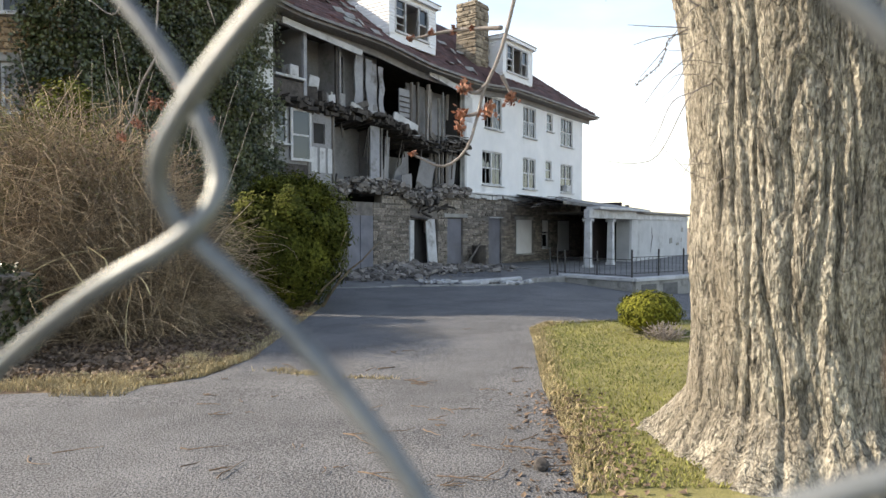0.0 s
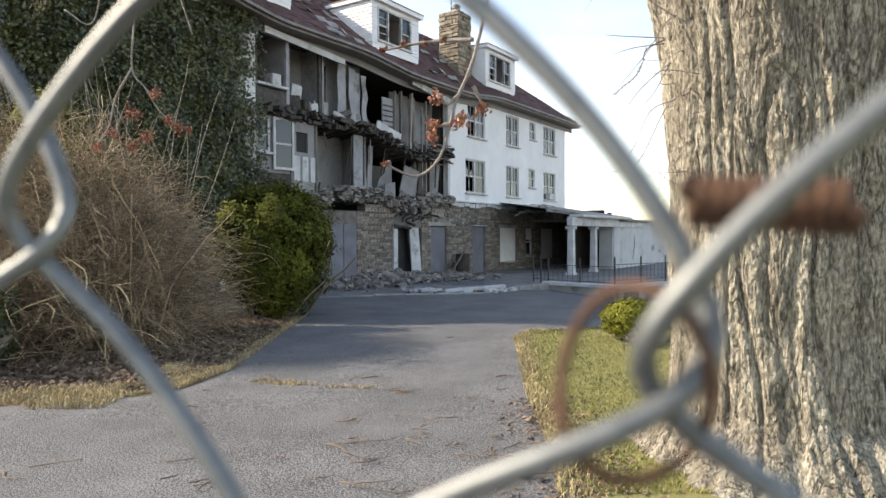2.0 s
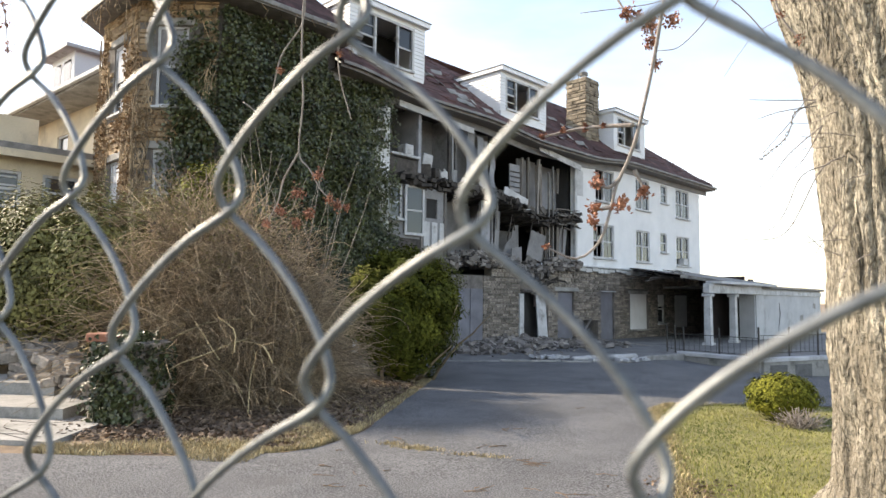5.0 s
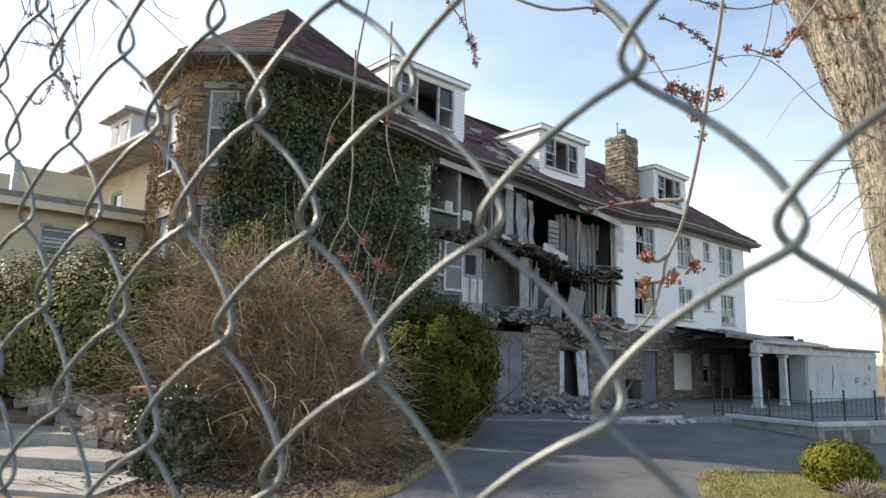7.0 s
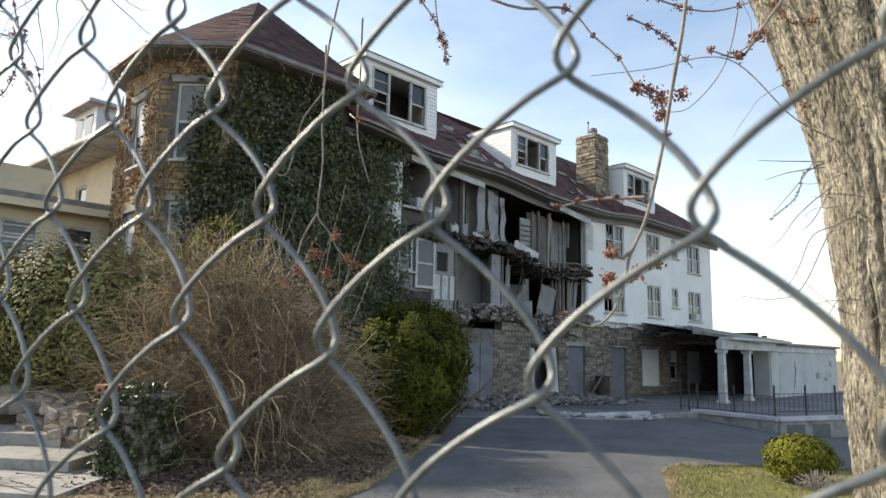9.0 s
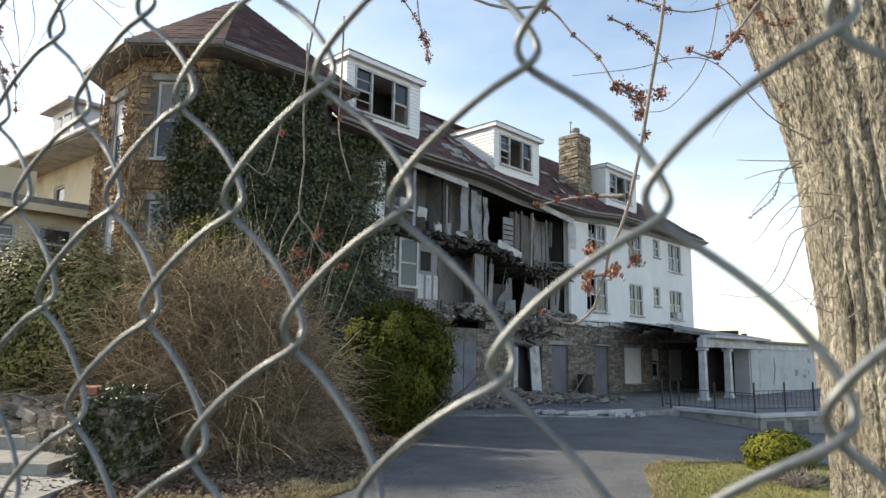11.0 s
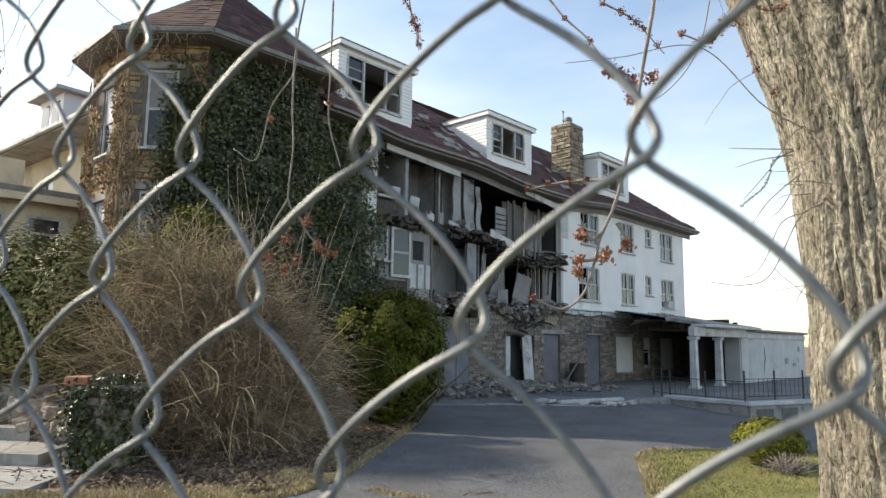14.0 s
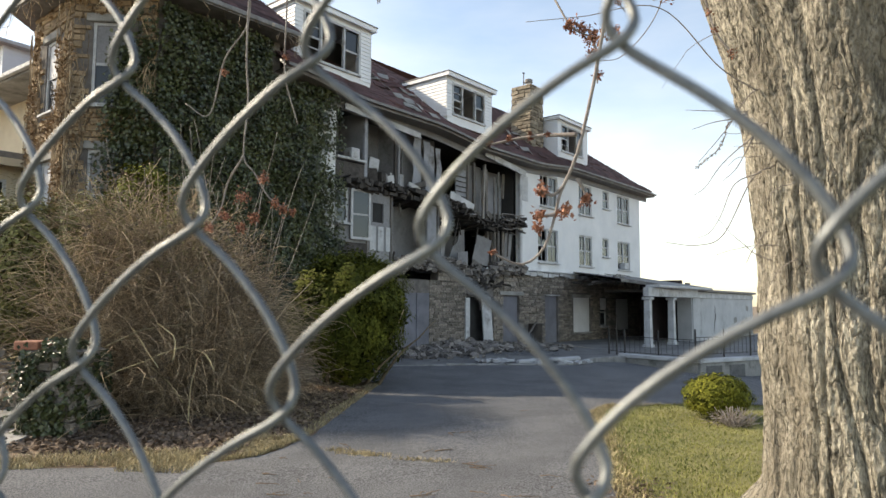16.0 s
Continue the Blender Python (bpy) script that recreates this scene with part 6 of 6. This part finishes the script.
# ---------------------------------------------------------------- the big maple
def build_maple():
    maple = thing("maple_tree", pose(0, 0, 0), "huge old maple with deeply furrowed bark and hanging budding twigs", "tree")
    nt, nz = 560, 330
    zs = np.linspace(-0.1, 5.4, nz)
    left = np.interp(zs, [-0.1, 0.05, 0.4, 0.9, 1.4, 2.0, 2.6, 3.1, 3.75, 4.4, 5.4], [1.70, 1.85, 1.96, 1.98, 1.93, 1.96, 1.91, 1.87, 1.74, 1.55, 1.25])
    right = np.interp(zs, [-0.1, 0.4, 1.0, 2.0, 3.0, 4.4, 5.4], [4.2, 3.85, 3.7, 3.65, 3.7, 3.75, 3.8])
    verts = []
    for z, a, b in zip(zs, left, right):
        cx, rr = (a + b) / 2, (b - a) / 2
        flare = max(0.0, 0.48 - z) ** 1.4 * 0.85
        for k in range(nt):
            t = 2 * math.pi * k / nt
            c, s = math.cos(t), math.sin(t)
            w1 = noise.noise((c * 2.6, s * 2.6, z * 0.8))
            w2 = noise.noise((c * 2.6 + 9, s * 2.6, z * 0.8))
            w3 = noise.noise((c * 8, s * 8 + 5, z * 2.2))
            wx, wy = c + 0.10 * w1 + 0.025 * w3, s + 0.10 * w2 - 0.025 * w3
            plate = min(1.0, abs(noise.noise((wx * 6.0, wy * 6.0, z * 0.45))) * 4.0)
            crack = min(1.0, abs(noise.noise((wx * 14, wy * 14, z * 1.7 + 9))) * 4.0)
            flake = min(1.0, abs(noise.noise((wx * 30, wy * 30, z * 11 + 3))) * 3.0)
            fine = noise.noise((wx * 70, wy * 70 + 7, z * 30.0))
            d = 0.042 * plate + 0.013 * crack + 0.010 * flake + 0.0045 * fine - 0.055
            d += 0.05 * noise.noise((c * 1.6, s * 1.6, z * 0.6))
            r = rr + d + flare * (0.35 + 0.65 * max(0.0, math.sin(t * 5 + 1.1)))
            verts.append((cx + r * c, 5.15 + (rr * 0.92 + d + flare * (0.35 + 0.65 * max(0.0, math.sin(t * 5 + 1.1)))) * s, z))
    faces = [(j * nt + k, j * nt + (k + 1) % nt, (j + 1) * nt + (k + 1) % nt, (j + 1) * nt + k) for j in range(nz - 1) for k in range(nt)]
    me = bpy.data.meshes.new("trunk")
    me.from_pydata(verts, [], faces)
    me.materials.append(BARK)
    me.polygons.foreach_set("use_smooth", [True] * len(me.polygons))
    part("trunk", me, None, maple, "grey-brown furrowed trunk")
    rng = random.Random(41)
    # limbs above the view and their hanging twigs
    limbs = [([(2.2, 5.0, 5.2), (1.4, 4.2, 5.9), (0.6, 3.0, 6.0), (0.3, 1.8, 4.6), (0.25, 1.55, 3.2)], 0.10, 0.006),
             ([(2.2, 5.0, 5.2), (0.6, 4.6, 6.4), (-0.6, 3.2, 5.6), (-0.8, 2.2, 4.0), (-0.82, 2.1, 3.2)], 0.09, 0.006),
             ([(2.6, 5.0, 5.2), (2.9, 4.6, 7.0), (3.4, 4.5, 9.0)], 0.35, 0.1)]
    for pts, r0, r1 in limbs:
        q = smooth_line(pts, 28)
        tubes("limb", [(q, np.linspace(r0, r1, len(q)))], GREY_TWIG if r0 < 0.2 else BARK, 8, maple)
    # hanging twigs: polylines through points along each
    hang = [
        [(0.25, 1.55, 3.2), (0.23, 1.4, 2.7), (0.18, 1.15, 2.41), (0.15, 1.15, 2.24), (0.13, 1.15, 2.13), (0.10, 1.15, 2.005), (0.07, 1.15, 1.935), (0.06, 1.15, 1.895), (0.04, 1.15, 1.835), (0.0, 1.15, 1.805), (-0.05, 1.15, 1.825)],
        [(0.075, 1.15, 1.945), (0.055, 1.15, 1.93), (0.03, 1.15, 1.94)],
        [(0.10, 1.15, 1.96), (0.115, 1.15, 1.93)],
        [(0.06, 1.15, 1.895), (0.03, 1.15, 1.89)],
        [(-0.82, 2.1, 3.2), (-0.87, 2.07, 2.82), (-0.88, 2.07, 2.57), (-0.87, 2.07, 2.40), (-0.88, 2.07, 2.22), (-0.84, 2.07, 2.16), (-0.79, 2.07, 2.08), (-0.71, 2.07, 2.03)],
        [(-0.88, 2.07, 2.22), (-0.93, 2.07, 2.13), (-0.95, 2.07, 2.05), (-0.99, 2.07, 1.98)],
        [(-0.79, 2.2, 3.0), (-0.79, 2.2, 2.74), (-0.79, 2.2, 2.54), (-0.74, 2.2, 2.36)],
        [(-0.93, 2.2, 2.9), (-0.93, 2.2, 2.73), (-1.01, 2.2, 2.6), (-1.06, 2.2, 2.4), (-1.15, 2.2, 2.44)],
        [(-0.5, 1.7, 2.9), (-0.19, 1.6, 2.68), (-0.04, 1.6, 2.66), (0.03, 1.58, 2.57), (0.09, 1.55, 2.49), (0.13, 1.5, 2.39), (0.18, 1.5, 2.36)],
        [(0.18, 1.5, 2.36), (0.19, 1.5, 2.31), (0.19, 1.5, 2.25)],
        [(0.7, 1.8, 2.95), (0.45, 1.6, 2.58), (0.39, 1.6, 2.50), (0.32, 1.6, 2.52)],
        [(-0.59, 2.5, 3.5), (-0.57, 2.5, 3.21), (-0.55, 2.5, 3.08), (-0.51, 2.5, 2.93)],
        [(-2.9, 2.5, 3.7), (-2.79, 2.5, 3.39), (-2.64, 2.5, 3.29), (-2.55, 2.5, 3.08), (-2.46, 2.5, 2.96)],
        [(1.95, 4.9, 3.35), (1.79, 4.9, 3.27), (1.63, 4.9, 3.03), (1.42, 4.9, 2.78)],
        [(1.95, 4.9, 2.75), (1.79, 4.9, 2.65), (1.58, 4.9, 2.25), (1.4, 4.9, 2.17), (1.17, 4.9, 2.19)],
        [(1.85, 4.9, 3.3), (1.58, 4.9, 3.49), (1.16, 4.9, 3.95), (0.6, 4.9, 3.9), (0.17, 4.9, 3.87)],
        [(1.3, 4.9, 4.6), (1.16, 4.9, 3.95), (0.9, 4.9, 3.6), (0.7, 4.9, 3.55)],
        [(0.1, 1.15, 2.04), (0.02, 1.2, 2.05), (-0.06, 1.22, 2.04)],
    ]
    sprigs = [
        [(0.81, 2.40, 2.65), (0.75, 2.40, 2.74), (0.69, 2.40, 2.94), (0.61, 2.40, 2.88), (0.53, 2.40, 2.86)],
        [(0.24, 2.40, 3.15), (0.36, 2.40, 3.08), (0.50, 2.40, 3.04), (0.65, 2.40, 3.07), (0.72, 2.40, 3.14)],
        [(-2.69, 2.40, 3.18), (-2.52, 2.40, 3.13), (-2.44, 2.40, 3.00), (-2.38, 2.40, 2.86)],
        [(-2.55, 2.40, 3.37), (-2.48, 2.40, 3.17), (-2.36, 2.40, 2.97), (-2.32, 2.40, 2.74)],
        [(-0.64, 2.40, 3.21), (-0.56, 2.40, 3.09), (-0.51, 2.40, 2.98), (-0.50, 2.40, 2.88)],
        [(-2.62, 2.40, 2.90), (-2.53, 2.40, 2.86), (-2.47, 2.40, 3.00), (-2.45, 2.40, 3.16)],
        [(0.72, 2.40, 3.05), (0.79, 2.40, 2.97), (0.89, 2.40, 2.99)],
        [(0.20, 2.40, 3.04), (0.32, 2.40, 2.96), (0.43, 2.40, 2.82)],
    ]
    for pts in hang:
        q = smooth_line(pts, 30)
        far = 1.0 if pts[0][1] < 3 else 1.3
        tubes("twig", [(q, np.linspace(0.0042, 0.0019, len(q)) * far)], GREY_TWIG, 6, maple)
    clusters = [(0.035, 1.15, 1.94, 0.014), (0.115, 1.15, 1.92, 0.013), (0.075, 1.15, 1.90, 0.014), (0.03, 1.15, 1.893, 0.013), (0.028, 1.15, 1.87, 0.012), (-0.05, 1.15, 1.825, 0.006),
                (0.02, 1.2, 2.05, 0.006), (-0.02, 1.2, 2.047, 0.006), (-0.06, 1.22, 2.04, 0.006), (0.05, 1.18, 2.047, 0.006),
                (0.13, 1.5, 2.39, 0.02), (0.18, 1.5, 2.36, 0.026), (0.23, 1.5, 2.37, 0.02), (0.18, 1.5, 2.32, 0.018), (0.19, 1.5, 2.27, 0.013), (0.155, 1.5, 2.38, 0.018),
                (0.09, 1.55, 2.49, 0.008), (0.03, 1.58, 2.57, 0.008), (-0.04, 1.6, 2.66, 0.012), (0.39, 1.6, 2.50, 0.015), (0.43, 1.6, 2.55, 0.02), (0.32, 1.6, 2.52, 0.01),
                (-0.81, 2.07, 2.14, 0.022), (-0.88, 2.07, 2.08, 0.024), (-0.84, 2.07, 2.01, 0.022), (-0.74, 2.07, 2.04, 0.02), (-0.71, 2.07, 2.03, 0.014), (-0.94, 2.07, 2.02, 0.022), (-0.99, 2.07, 1.98, 0.016), (-0.88, 2.07, 1.98, 0.02), (-0.77, 2.07, 2.06, 0.018), (-0.79, 2.2, 2.6, 0.012), (-1.01, 2.2, 2.55, 0.014),
                (-0.55, 2.5, 3.05, 0.014), (-0.52, 2.5, 2.95, 0.014), (-2.6, 2.5, 3.2, 0.03), (-2.5, 2.5, 3.0, 0.02), (-2.75, 2.5, 3.36, 0.03)]
    for k, (x, y, z, r) in enumerate(clusters):
        g = np.random.default_rng(90 + k)
        n = int(70 * (r / 0.014) ** 1.4)
        c = np.array([x, y, z]) + g.normal(0, r * 0.42, (n, 3))
        leaf_cloud("bud_cluster", c, g.normal(0, 1, (n, 3)), 0.0058, BUD, maple, "", "stuff", 0.5, 200 + k, 1.6)
    for k, pts in enumerate(sprigs):
        q = smooth_line(pts, 24)
        tubes("twig", [(q, np.linspace(0.004, 0.0018, len(q)))], GREY_TWIG, 6, maple)
        g = np.random.default_rng(300 + k)
        spots = q[g.choice(len(q), 9, replace=False)]
        c = np.concatenate([v + g.normal(0, g.uniform(0.004, 0.010), (36, 3)) for v in spots])
        leaf_cloud("bud_cluster", c, g.normal(0, 1, (len(c), 3)), 0.0062, BUD, maple, "", "stuff", 0.5, 320 + k, 1.6)
    # thin side twigs off the trunk, against the sky
    lines = []
    for k in range(12):
        z = rng.uniform(1.9, 4.4)
        x = float(np.interp(z, zs, left)) + 0.08
        lines.append((twig((x, 4.95 + rng.uniform(-0.3, 0.2), z), (-1, rng.uniform(-0.2, 0.2), rng.uniform(-0.6, 0.4)), rng.uniform(0.2, 0.75), rng, 9, 0.10, 0.14), np.linspace(0.004, 0.0015, 10)))
    for k in range(16):
        lines.append((twig((rng.uniform(0.7, 1.6), rng.uniform(3.6, 4.6), 4.8), (rng.uniform(-0.8, 0.4), 0, -1), rng.uniform(0.5, 1.3), rng, 9, 0.0, 0.2), np.linspace(0.004, 0.0015, 10)))
    for k in range(10):
        lines.append((twig((rng.uniform(-3.4, -2.4), 3.0, 3.9), (rng.uniform(-0.6, 0.4), 0, -1), rng.uniform(0.4, 1.0), rng, 9, 0.0, 0.2), np.linspace(0.004, 0.0015, 10)))
    droop = [[(1.74, 2.92), (1.6, 2.8), (1.5, 2.7), (1.4, 2.56), (1.32, 2.5)], [(1.78, 2.66), (1.6, 2.58), (1.5, 2.36), (1.42, 2.24), (1.33, 2.2)],
             [(1.7, 3.08), (1.57, 3.01), (1.54, 2.91), (1.5, 2.83), (1.42, 2.76), (1.35, 2.7)], [(1.7, 3.05), (1.48, 3.02), (1.32, 2.97)],
             [(1.7, 3.09), (1.44, 3.1), (1.28, 3.11)], [(1.8, 2.25), (1.7, 2.11), (1.66, 2.03)], [(1.74, 2.92), (1.62, 2.7), (1.52, 2.6)]]
    for pts in droop:
        q = smooth_line([(x, 4.7, z) for x, z in pts], 16)
        lines.append((q, np.linspace(0.0045, 0.0018, len(q))))
    beads = smooth_line([(x, 4.7, z) for x, z in droop[2]], 15)
    g = np.random.default_rng(77)
    c = np.concatenate([v + g.normal(0, 0.006, (16, 3)) for v in beads])
    leaf_cloud("bud_row", c, g.normal(0, 1, (len(c), 3)), 0.008, GREY_TWIG, maple, "", "stuff", 0.5, 78, 1.4)
    tubes("side_spray", lines, GREY_TWIG, 4, maple, "", "stuff")


def smooth_line(pts, n):
    """A rounded polyline through the points."""
    p = np.asarray(pts, float)
    ext = np.vstack([2 * p[0] - p[1], p, 2 * p[-1] - p[-2]])
    out = []
    seg = len(p) - 1
    for k in range(n + 1):
        f = k / n * seg
        i = min(int(f), seg - 1)
        t = f - i
        a, b, c, d = ext[i:i + 4]
        out.append(0.5 * ((2 * b) + (c - a) * t + (2 * a - 5 * b + 4 * c - d) * t ** 2 + (3 * b - a - 3 * c + d) * t ** 3))
    return np.array(out)


build_maple()

# ---------------------------------------------------------------- stone pieces of the ground floor, last
stones_on(pose(-18.8, 0.04, 0), 2.2, 2.62, 61, STONE, HOUSE, 0.0, course=(0.05, 0.13), length=(0.16, 0.5))
stones_on(pose(-14.75, 0.04, 0), 0.7, 3.0, 62, STONE, HOUSE, 0.0, course=(0.05, 0.13), length=(0.16, 0.5))
stones_on(pose(-12.85, 0.04, 0), 12.8, 3.05, 63, STONE_JOINED, HOUSE, 0.0, [(2.2, 0, 3.35, 2.25), (4.7, 0.3, 6.6, 2.3), (7.7, 0.6, 8.4, 2.15), (9.6, 0.4, 11.05, 2.15)], joined=True, course=(0.05, 0.13), length=(0.16, 0.5))
stones_on(pose(-18.3, 0.04, 2.62), 1.6, 0.28, 64, STONE, HOUSE)
stones_on(pose(-14.05, 0.04, 2.3), 1.2, 0.75, 65, STONE, HOUSE)
